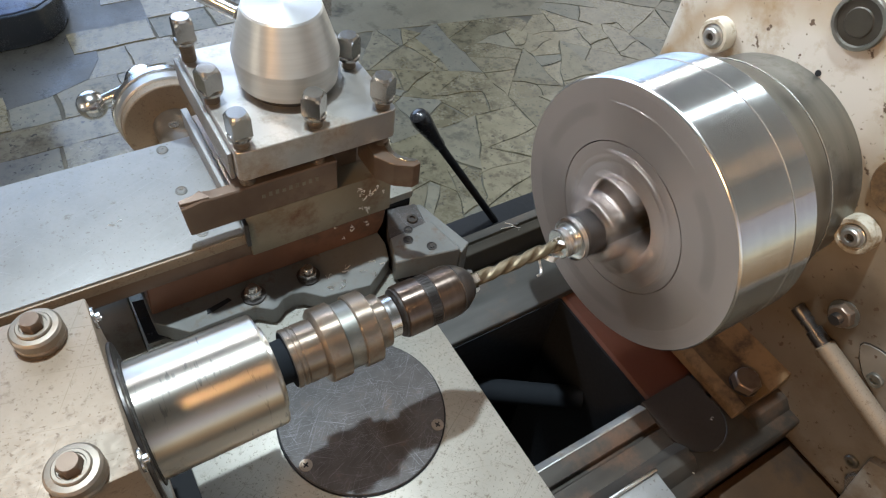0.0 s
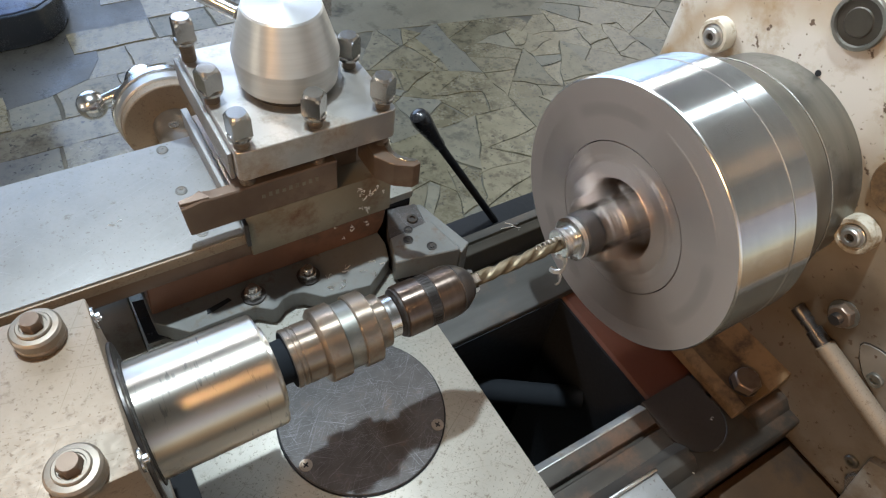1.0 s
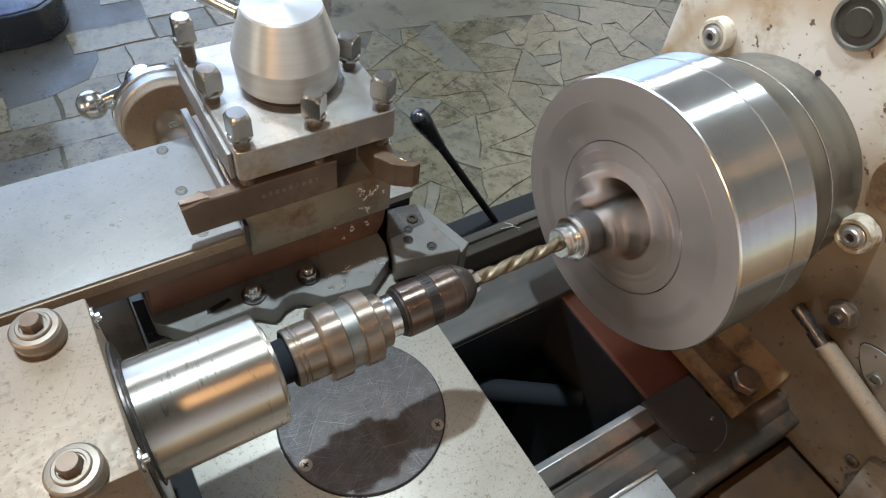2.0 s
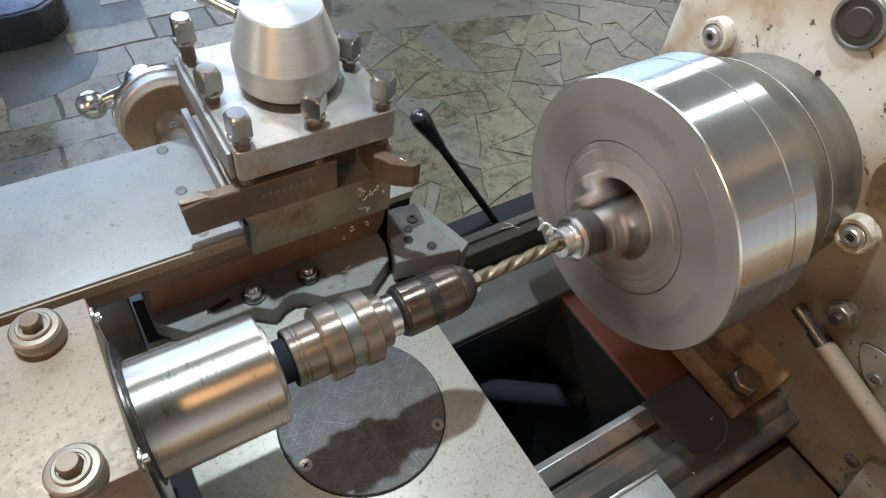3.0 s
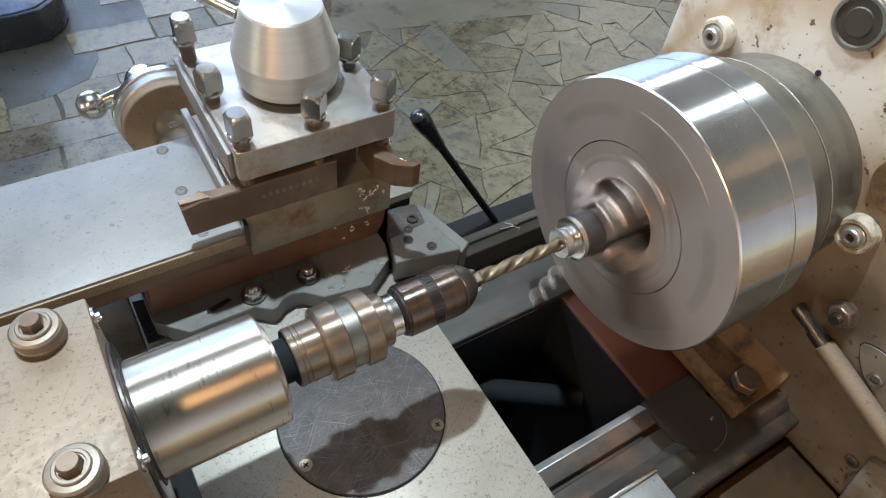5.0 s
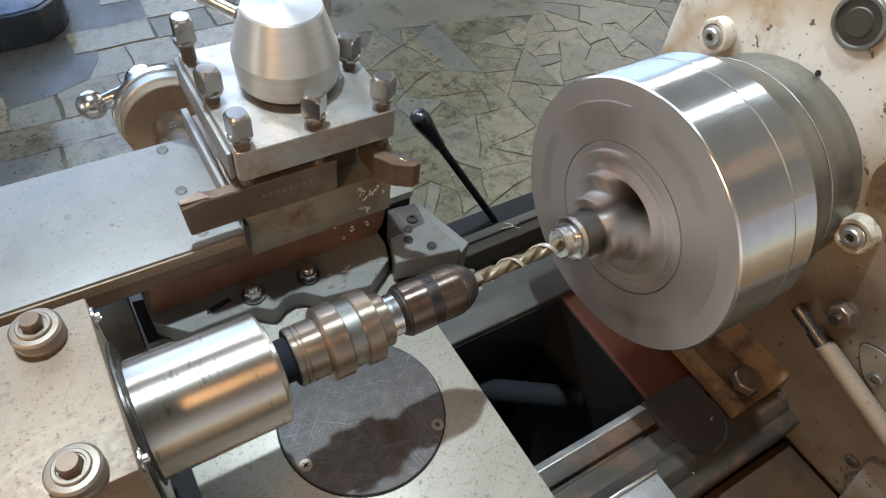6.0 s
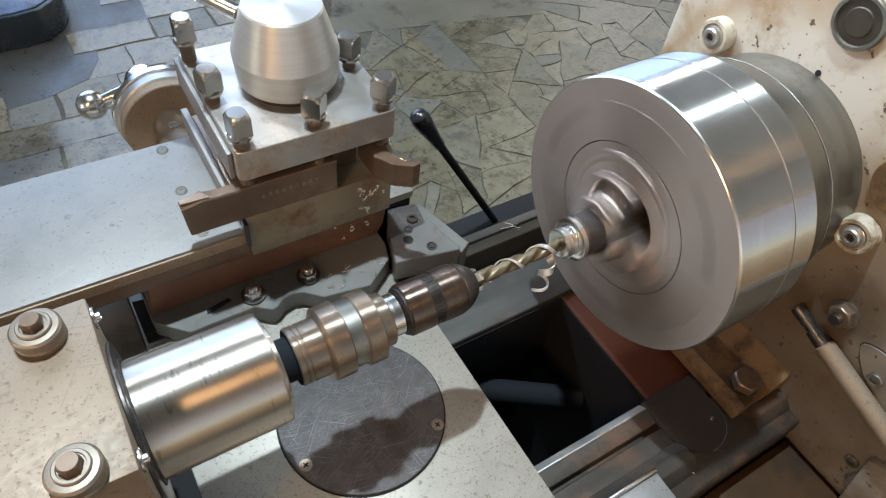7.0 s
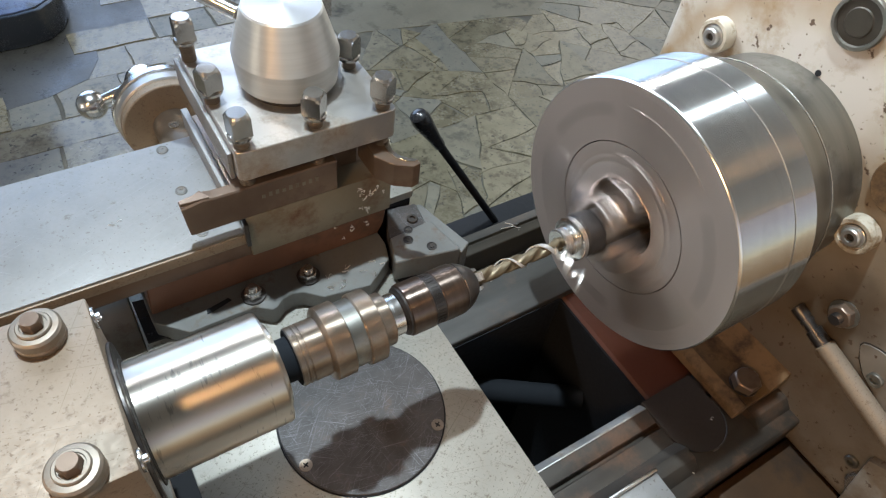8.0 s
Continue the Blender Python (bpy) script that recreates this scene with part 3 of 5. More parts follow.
def bolt_on_face(t, y, z, rw, rh, cup=True):
    """A capped screw in a round boss on the headstock's face."""
    base = Matrix.Translation((HX, y, z)) @ Matrix.Rotation(math.pi, 4, "Z")
    boss = part("boss", rev([(-0.004, 0), (-0.004, rw), (0.011, rw), (0.0135, rw * 0.93), (0.0135, rw * 0.74), (0.0105, rw * 0.70), (0.0105, 0)], 40, base), M_PAINT, t, "cream painted round boss")
    part("washer", rev([(0.0095, 0), (0.0095, rh * 1.28), (0.0125, rh * 1.28), (0.013, rh * 1.2), (0.013, 0)], 32, base), M_PLATE, boss)
    part("screw", rev([(0.012, 0), (0.012, rh), (0.0165, rh), (0.018, rh * 0.86), (0.018, rh * 0.5), (0.0145, rh * 0.45), (0.0145, 0)], 24, base), M_PLATE, boss)
    part("socket", nsided(6, rh * 0.82, 0.0004, base @ Matrix.Translation((0.0145, 0, 0)), 0.0001), M_SOOT, boss, "dark hexagon socket")


def headstock():
    t = thing("headstock", (0.4, 0, -0.26), "cream painted lathe headstock with oil stains and painted-in shade", "headstock")
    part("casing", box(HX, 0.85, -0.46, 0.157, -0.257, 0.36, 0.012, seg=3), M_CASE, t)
    part("foot", prism([(0.112, -0.2135), (0.112, -0.203), (0.116, -0.198), (0.1240, -0.1940), (0.1270, -0.1985), (0.1650, -0.1985), (0.1805, -0.172), (0.1805, -0.2135)], "y", -0.158, 0.157, 0.0012, seg=1), M_RUST, t, "oily ochre foot flange of the headstock")
    m = Matrix.Translation((0.1440, -0.1365, -0.1983)) @ upright(0, 0, 0)
    b = part("foot_bolt", nsided(6, 0.027, 0.013, m, 0.0016), M_TOOL, t, "dark oily hexagon bolt")
    part("washer", rev([(0, 0), (0, 0.0155), (0.002, 0.0155), (0.0022, 0)], 32, m), M_DARK, b)
    bolt_on_face(t, 0.0935, 0.086, 0.0165, 0.0085)
    bolt_on_face(t, -0.1165, 0.0135, 0.0175, 0.0085)
    face = lambda y, z: Matrix.Translation((HX, y, z)) @ Matrix.Rotation(math.pi, 4, "Z")
    part("oil_plug", rev([(-0.002, 0), (-0.002, 0.0225), (0.003, 0.0225), (0.004, 0.0215), (0.004, 0.019), (0.0015, 0.018), (0.0015, 0)], 40, face(-0.0145, 0.1595)), M_BACK, t, "dark oily round plug")
    part("plug_centre", rev([(0.0, 0), (0.0, 0.0186), (0.0020, 0.0180), (0.0024, 0.0120), (0.0034, 0.0110), (0.0036, 0.0)], 40, face(-0.0145, 0.1595)), M_PITCH, t, "brown-black plug centre")
    part("oil_hole", rev([(-0.001, 0), (-0.001, 0.0028), (0.0006, 0.0028), (0.0006, 0)], 16, face(-0.0075, 0.107)), M_BLACK, t)
    part("side_plug", rev([(-0.002, 0), (-0.002, 0.027), (0.003, 0.027), (0.004, 0.026), (0.004, 0)], 40, face(-0.121, 0.070)), M_RUST, t, "brown stained round cover")
    m = face(-0.153, -0.066)
    nut = part("nut", nsided(6, 0.021, 0.010, m, 0.0014), M_TOOL, t, "dark oily hexagon nut")
    part("stud", threaded(m, 0.0058, 0.017), M_DARK, nut)
    part("washer", rev([(0, 0), (0, 0.0145), (0.0018, 0.0145), (0.002, 0)], 32, m), M_BACK, nut)
    p, q = Vector((HX - 0.0105, -0.120, -0.090)), Vector((HX - 0.0105, -0.287, -0.139))
    d = (q - p).normalized()
    pipe = part("oil_pipe", rod(p + d * 0.042, q, 0.0098, 24), M_TAIL, t, "stained cream painted oil pipe on the headstock")
    part("fitting", rev([(0, 0), (0, 0.0068), (0.012, 0.0068), (0.012, 0.0056), (0.0145, 0.0056), (0.0145, 0.0068), (0.018, 0.0068), (0.018, 0.0054), (0.026, 0.0054), (0.026, 0.0080), (0.043, 0.0080), (0.043, 0)], 24, along(p, q)), M_DARK, pipe)
    for y, z, r, up in ((-0.2110, -0.0975, 0.0075, 0.0018), (-0.2535, -0.199, 0.0070, 0.0)):
        socket_screw(t, face(y, z) @ Matrix.Translation((up, 0, 0)), r, M_BACK)
    pad = [(-0.1850, -0.0860), (-0.1818, -0.0805), (-0.1826, -0.0760), (-0.1870, -0.0725), (-0.1950, -0.0695), (-0.30, -0.0480), (-0.30, -0.1500), (-0.2330, -0.1190), (-0.2150, -0.1110), (-0.2010, -0.1040), (-0.1890, -0.0920)]
    part("pad_seam", prism([(y + (0.0013 if y > -0.29 else 0), z + (0.0010 if z > -0.09 else -0.0012)) for y, z in pad], "x", HX - 0.0008, HX + 0.004), M_SOOT, t, "dark oily seam round the raised pad")
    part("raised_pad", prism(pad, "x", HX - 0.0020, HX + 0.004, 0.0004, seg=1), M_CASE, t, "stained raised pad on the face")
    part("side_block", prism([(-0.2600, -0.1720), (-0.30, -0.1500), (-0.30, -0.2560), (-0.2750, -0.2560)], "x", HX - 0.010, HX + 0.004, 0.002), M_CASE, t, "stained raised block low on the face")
    part("sight_glass", rev([(0, 0), (0, 0.024), (0.006, 0.024), (0.008, 0.022), (0.008, 0.018), (0.005, 0.017), (0.005, 0)], 40, face(-0.285, -0.212)), M_BOLT, t, "round metal rimmed oil sight")
    part("spindle_flange", rev([(0.126, 0.05), (0.130, 0.103), (0.132, 0.1035), (0.178, 0.1045), (0.1815, 0.1045), (0.1815, 0.05)], 96), M_BACK, t, "grey oily spindle flange")


# ---- the chuck and the work in it ----
def feed_marks(x0, x1, r, pitch=0.0006, slope=1.1):
    """The fine ridges that the turning tool leaves round a cylinder."""
    n = round((x1 - x0) / pitch) * 6
    return [(x0 + (x1 - x0) * k / n, r + slope * pitch / (2 * math.pi) * math.sin(2 * math.pi * k / 6 + 0.4)) for k in range(n + 1)]


def chuck():
    t = thing("lathe_chuck", (0, 0, 0), "bright steel three-jaw lathe chuck, spinning", "chuck")
    r = 0.125
    prof = [(0.0018, r)] + feed_marks(0.0024, 0.0604, r) + [(0.0606, r), (0.0613, r - 0.0007), (0.0618, r - 0.0007), (0.0624, r)] + feed_marks(0.0628, 0.0868, r) + [(0.0870, r), (0.088, r - 0.001), (0.088, 0.05)]
    part("body", rev(prof, 128), M_TURNED, t, "bright turned chuck body", angle=75)
    part("rim", rev([(0.0, r - 0.0016), (0.0004, r - 0.0011), (0.0012, r - 0.0003), (0.0018, r)], 128), M_BRIGHT, t, "bright chamfered rim of the face")
    # proud ring of brighter steel stands for light on the groove's chamfer
    part("groove_glint", rev([(0.0610, r - 0.0004), (0.0614, r + 0.0003), (0.0620, r + 0.0003), (0.0624, r - 0.0004)], 128), M_BRIGHT, t, "bright ring for light caught round the body")
    part("outer_face", rev([(0.004, 0.0711), (0.0, 0.0711), (0.0, r - 0.0016)], 128), M_FACE, t, "dull turned outer face")
    part("face_plate", rev([(0.030, 0.0365), (0.003, 0.0365), (0.0, 0.0385), (0.0, 0.0512), (0.0003, 0.0520), (0.0003, 0.0530), (0.0, 0.0538), (0.0, 0.0580), (0.0002, 0.0588), (0.0, 0.0596), (0.0, 0.0700), (0.004, 0.0700)], 128), M_FACE, t, "dull turned inner face")
    part("bore", rev([(0.002, 0.037), (0.03, 0.037), (0.05, 0.037), (0.05, 0.0)], 64), M_OILY, t, "dark oily centre bore")
    part("backplate", rev([(0.088, 0.05), (0.088, 0.1095), (0.0895, 0.1110), (0.1240, 0.1118), (0.1275, 0.1108), (0.1275, 0.05)], 96), M_BACK, t, "grey oily back plate")
    part("backplate_rim", rev([(0.1262, 0.1100), (0.1262, 0.1122), (0.1270, 0.1124), (0.1278, 0.1112), (0.1284, 0.1090)], 96), M_BOLT, t, "bright worn rim of the back plate")
    for k in range(3):
        turn = Matrix.Rotation(radians(120 * k), 4, "X")
        prof = [(0.0175, 0.03), (0.0175, -0.030), (0.0195, -0.032), (0.0275, -0.032), (0.0285, -0.031), (0.0285, -0.0275), (0.0272, -0.0268), (0.0288, -0.0255), (0.0276, -0.0238), (0.0292, -0.0225), (0.0280, -0.0205), (0.0300, -0.0190), (0.0300, -0.017), (0.0440, -0.017), (0.0450, -0.016), (0.0450, -0.006), (0.0620, -0.006), (0.0630, -0.005), (0.0630, -0.0012), (0.105, -0.0012), (0.105, 0.003), (0.0630, 0.003)]
        bm = prism([(z, x) for z, x in [(p[1], p[0]) for p in prof]], "y", -0.0125, 0.0125, 0.0008, seg=1)
        bmesh.ops.transform(bm, matrix=turn, verts=bm.verts[:])
        jaw = part("jaw", bm, M_JAW, t, "stepped hardened steel jaw")
        for s in (-0.0140, 0.0140):
            b2 = box(-0.0006, 0.002, s - 0.0012, s + 0.0012, 0.046, 0.118)
            bmesh.ops.transform(b2, matrix=turn, verts=b2.verts[:])
            part("slot", b2, M_DARK, jaw)
        m = turn @ Matrix.Rotation(radians(60), 4, "X") @ Matrix.Translation((0, 0, 0.098)) @ Matrix.Rotation(math.pi, 4, "Z")
        part("face_screw", rev([(0.0, 0), (0.0, 0.0065), (0.0008, 0.0065), (0.0008, 0.0045), (0.0002, 0.004), (0.0002, 0)], 20, m), M_DARK, t)
    return t


def workpiece():
    t = thing("workpiece", (-0.02, 0, 0), "turned steel fitting with a bright nose, held in the chuck", "workpiece")
    part("nose", rev([(-0.045, 0.0062), (-0.0668, 0.0062), (-0.0668, 0.0118), (-0.0660, 0.0128), (-0.0560, 0.0132), (-0.0545, 0.0128), (-0.0545, 0.0180), (-0.0538, 0.0192), (-0.0495, 0.0192), (-0.0480, 0.0175), (-0.0480, 0.0062)], 72), M_NOSE, t, "bright turned nose")
    part("hexagon", nsided(6, 0.036, 0.018, Matrix.Translation((-0.0300, 0, 0)) @ Matrix.Rotation(math.pi, 4, "Z"), 0.002), M_DARK, t, "dark hexagon collar")
    part("shank", rev([(-0.0300, 0.0), (-0.0300, 0.0172), (0.02, 0.0172), (0.05, 0.0172), (0.05, 0)], 48), M_BOLT, t)
    return t


# ---- the drill, its chuck, the adapter and the tailstock ----
def drill():
    t = thing("drill_bit", (-0.155, 0, 0), "straw coloured twist drill cutting into the work", "drill bit")
    bm = bmesh.new()
    R, x0, x1, pitch, n = 0.0057, -0.149, -0.044, 0.050, 36
    rings, steps = [], 110
    for s in range(steps + 1):
        x = x0 + (x1 - x0) * s / steps
        a0 = 2 * math.pi * (x - x0) / pitch
        depth = min(1.0, max(0.0, (x - x0) / 0.010))
        taper = 1.0 if x < x1 - 0.002 else max(0.05, (x1 - x) / 0.002)
        ring = []
        for i in range(n):
            a = 2 * math.pi * i / n
            flute = max(0.0, math.cos(2 * a - 0.25)) ** 0.8
            land = 1.0 if 0.02 < (math.cos(2 * a + 0.95)) else 0.955
            r = R * taper * (land - 0.32 * depth * flute)
            ring.append(bm.verts.new((x, r * math.cos(a - a0), r * math.sin(a - a0))))
        rings.append(ring)
    for p, q in zip(rings, rings[1:]):
        for i in range(n):
            j = (i + 1) % n
            bm.faces.new((p[i], p[j], q[j], q[i]))
    bm.faces.new(rings[0]), bm.faces.new(rings[-1])
    part("fluted_shank", bm, M_DRILL, t, angle=50)
    part("shank", rev([(-0.172, 0), (-0.172, 0.0051), (-0.1488, 0.0051), (-0.1480, 0)], 32), M_DRILL, t)
    return t


def drill_chuck():
    t = thing("drill_chuck", (-0.19, 0, 0), "browned keyless drill chuck with knurled bands", "drill chuck")
    part("sleeve", rev([(-0.1890, 0.008), (-0.1890, 0.0200), (-0.1885, 0.0206), (-0.1735, 0.0206), (-0.1700, 0.0201), (-0.1690, 0.0196), (-0.1688, 0.0188), (-0.1680, 0.0186)], 64), M_CHUCK, t)
    part("nose", rev([(-0.1684, 0.0180), (-0.1684, 0.0190), (-0.1678, 0.0194), (-0.1655, 0.0189), (-0.1610, 0.0165), (-0.1565, 0.0132), (-0.1545, 0.0112), (-0.1540, 0.0100), (-0.1540, 0.0)], 56), M_DARK, t)
    part("rear_sleeve", rev([(-0.2170, 0.0), (-0.2170, 0.0190), (-0.2162, 0.0202), (-0.2150, 0.0206), (-0.1985, 0.0206), (-0.1975, 0.0198), (-0.1975, 0.008)], 64), M_CHUCK, t)
    part("rear_ring", rev([(-0.2195, 0.0), (-0.2195, 0.0170), (-0.2185, 0.0188), (-0.2165, 0.0188), (-0.2165, 0.0)], 64), M_DARK, t)
    bm = bmesh.new()
    part("band", rev([(-0.1978, 0.012), (-0.1978, 0.0199), (-0.1888, 0.0199), (-0.1888, 0.012)], 64), M_DARK, t, "dark recessed band")
    for k in range(44):
        m = Matrix.Rotation(2 * math.pi * k / 44, 4, "X")
        b2 = box(-0.1965, -0.1900, -0.0008, 0.0008, 0.0190, 0.02025)
        bmesh.ops.transform(b2, matrix=m, verts=b2.verts[:])
        tmp = bpy.data.meshes.new("rib")
        b2.to_mesh(tmp)
        b2.free()
        bm.from_mesh(tmp)
        bpy.data.meshes.remove(tmp)
    tagged(part("knurl", bm, M_DARK, t), kind="stuff")
    for k in range(3):
        m = Matrix.Rotation(radians(120 * k + 25), 4, "X")
        b2 = prism([(-0.1600, 0.0046), (-0.1600, 0.0100), (-0.1490, 0.0094), (-0.1468, 0.0080), (-0.1468, 0.0052)], "y", -0.0036, 0.0036, 0.0005, seg=1)
        bmesh.ops.transform(b2, matrix=m, verts=b2.verts[:])
        part("jaw", b2, M_BRIGHT, t, "bright gripping jaw")
    return t


def adapter():
    t = thing("taper_adapter", (-0.26, 0, 0), "stained steel taper adapter with stepped collars", "tool adapter")
    part("front_collar", rev([(-0.2200, 0.0), (-0.2200, 0.0150), (-0.2215, 0.0162), (-0.2300, 0.0162), (-0.2305, 0.0150), (-0.2310, 0.0150)], 56), M_BRIGHT, t, "bright front collar")
    part("step", rev([(-0.2305, 0.0), (-0.2305, 0.0195), (-0.2315, 0.0205), (-0.2415, 0.0205), (-0.2415, 0.0)], 56), M_ADAPT, t)
    part("front_ring", rev([(-0.2410, 0.0), (-0.2410, 0.0262), (-0.2420, 0.0275), (-0.2535, 0.0275), (-0.2545, 0.0265), (-0.2545, 0.0)], 64), M_ADAPT, t)
    part("groove", rev([(-0.2540, 0.0250), (-0.2660, 0.0250)], 64), M_BACK, t)
    part("rear_ring", rev([(-0.2655, 0.0), (-0.2655, 0.0265), (-0.2665, 0.0277), (-0.2800, 0.0277), (-0.2815, 0.0262), (-0.2825, 0.0225), (-0.2825, 0.0)], 64), M_ADAPT, t)
    part("tail", rev([(-0.2820, 0.0216), (-0.2950, 0.0216), (-0.2955, 0.0208), (-0.2963, 0.0208), (-0.2968, 0.0216), (-0.2985, 0.0216), (-0.2990, 0.0208), (-0.2998, 0.0208), (-0.3002, 0.0216), (-0.3030, 0.0216), (-0.3038, 0.0210), (-0.3038, 0.0185), (-0.3015, 0.0175), (-0.3015, 0.0)], 64), M_ADAPT, t, "grooved tail collar")
    # taper and rear face are near-black, far darker than the collars
    part("taper", rev([(-0.3010, 0.0), (-0.3010, 0.0160), (-0.3400, 0.0150), (-0.3400, 0.0)], 48), M_SUMP, t, "near-black taper")
    part("rear_face", rev([(-0.3010, 0.0), (-0.3042, 0.0), (-0.3042, 0.0203), (-0.3030, 0.0206)], 48), M_BLACK, t, "near-black rear face")
    return t


TZ, TX = 0.065, -0.4055


def tail_bolt(t, x, y, turn):
    """A stack of collar, washer and hexagon bolt on the tailstock's top."""
    c = part("collar", rev([(0, 0), (0, 0.0133), (0.0010, 0.0138), (0.0028, 0.0138), (0.0040, 0.0129), (0.0054, 0.0138), (0.0104, 0.0138), (0.0114, 0.0131), (0.0120, 0.0124), (0.0124, 0.0098), (0.0124, 0)], 48, upright(x, y, TZ)), M_WORN, t, "tan worn round collar", angle=18)
    part("washer", rev([(0.012, 0), (0.012, 0.0094), (0.0134, 0.0094), (0.0142, 0.0087), (0.0142, 0.0072), (0.0132, 0.0068), (0.0132, 0)], 40, upright(x, y, TZ)), M_WORN, c)
    part("bolt", nsided(6, 0.0105, 0.0068, Matrix.Translation((x, y, TZ + 0.0130)) @ Matrix.Rotation(turn, 4, "Z") @ upright(0, 0, 0), 0.001), M_TOOL, c, "brown hexagon bolt head")


def tailstock():
    t = thing("tailstock", (-0.46, 0, -0.213), "tan worn tailstock with a bright steel quill", "tailstock")
    part("body", box(-0.60, TX, -0.0630, 0.0575, -0.10, TZ, 0.0014), M_TAIL, t)
    part("base", prism([(-0.085, -0.2125), (-0.085, -0.17), (-0.055, -0.10), (0.055, -0.10), (0.085, -0.17), (0.085, -0.2125)], "x", -0.60, TX - 0.02, 0.003), M_BLACK, t, "black tailstock base")
    plate = part("front_plate", rev([(TX, 0.0), (TX, 0.0540), (TX + 0.0006, 0.0548), (TX + 0.0022, 0.0548), (TX + 0.0028, 0.0540), (TX + 0.0028, 0.0)], 72), M_DARK, t, "thin dark round wiping plate")
    for y, z in ((-0.0525, 0.0530), (0.0455, 0.0580), (-0.0500, -0.0500), (0.0475, -0.0500)):
        ear = part("ear", rev([(0, 0), (0, 0.0066), (0.0004, 0.0070), (0.0016, 0.0070), (0.0020, 0.0066), (0.0020, 0)], 32, Matrix.Translation((TX, y, z))), M_BOLT, plate, "bright rounded ear of the plate")
        m = Matrix.Translation((TX + 0.0020, y, z))
        part("screw", rev([(0, 0), (0, 0.0028), (0.0022, 0.0028), (0.0027, 0.0023), (0.0027, 0.0013), (0.0016, 0.0012), (0.0016, 0)], 20, m), M_BRIGHT, plate, "small bright cap screw")
    part("wiper_ring", rev([(TX + 0.002, 0.0399), (TX + 0.002, 0.0430), (TX + 0.0036, 0.0428), (TX + 0.0042, 0.0415), (TX + 0.0042, 0.0399)], 72), M_SOOT, plate, "dark ring round the quill")
    tail_bolt(t, -0.4325, 0.0388, 0.4)
    tail_bolt(t, -0.4318, -0.0532, 0.1)
    q = part("quill", rev([(-0.56, 0.0), (-0.56, 0.0398), (-0.3195, 0.0398), (-0.3180, 0.0388), (-0.3180, 0.0302), (-0.3172, 0.0302), (-0.3152, 0.0298), (-0.3144, 0.0288), (-0.3144, 0.0165), (-0.33, 0.0160), (-0.33, 0.0)], 96), M_QUILL, t, "bright ground cylindrical quill")
    return t, q


# ---- the carriage ----
SZ = -0.153


def saddle():
    t = thing("saddle", (-0.3, 0.05, -0.213), "worn grey cast-iron lathe saddle", "saddle")
    part("table", box(-0.3915, -0.1325, -0.30, 0.36, SZ - 0.045, SZ, 0.0012), M_SADDLE, t)
    part("wing", box(-0.5, -0.3922, 0.120, 0.36, SZ - 0.045, SZ - 0.001, 0.0012), M_OLIVE, t, "oil-stained wing of the saddle")
    # near-black body, seen in the gap left of the table
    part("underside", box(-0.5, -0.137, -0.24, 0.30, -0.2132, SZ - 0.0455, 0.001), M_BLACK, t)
    # dark strip laid where there is only a shaded gap by the cross slide
    part("shade_strip", prism([(-0.3899, 0.2167), (-0.3759, 0.215), (-0.3785, 0.1841), (-0.3477, 0.1545), (-0.3573, 0.1495), (-0.3733, 0.1634), (-0.3887, 0.1643)], "z", SZ, SZ + 0.003), M_RUBBER, t, "dark strip standing in for a shaded gap")
    apron = part("apron", box(-0.46, -0.15, 0.36, 0.44, -0.50, -0.16, 0.006), M_PAINT, t, "painted carriage apron")
    return t


def cover_plate():
    c = (-0.2437, 0.0063)
    t = thing("cover_plate", (c[0], c[1], SZ), "scratched round steel cover plate on the saddle", "cover plate")
    part("disc", rev([(0, 0), (0, 0.0750), (0.0028, 0.0750), (0.0034, 0.0744), (0.0034, 0)], 128, upright(c[0], c[1], SZ)), M_COVER, t)
    part("gasket", rev([(0, 0.0750), (0, 0.0764), (0.0008, 0.0764), (0.0008, 0.0750)], 128, upright(c[0], c[1], SZ)), M_BLACK, t, "dark seam around the disc")
    for x, y in ((-0.3075, -0.0155), (-0.1895, -0.0370)):
        m = upright(x, y, SZ + 0.0030)
        s = part("screw", rev([(0, 0), (0, 0.0058), (0.0010, 0.0055), (0.0010, 0.0046), (0.0005, 0.0044), (0.0009, 0.0040), (0.0009, 0)], 28, m), M_WORN, t)
        for a in (0.5, 2.07):
            turn = Matrix.Translation((x, y, SZ + 0.0041)) @ Matrix.Rotation(a, 4, "Z")
            part("cross_slot", box(-0.0026, 0.0026, -0.0006, 0.0006, -0.0005, 0.00025, turn=turn), M_BLACK, s)


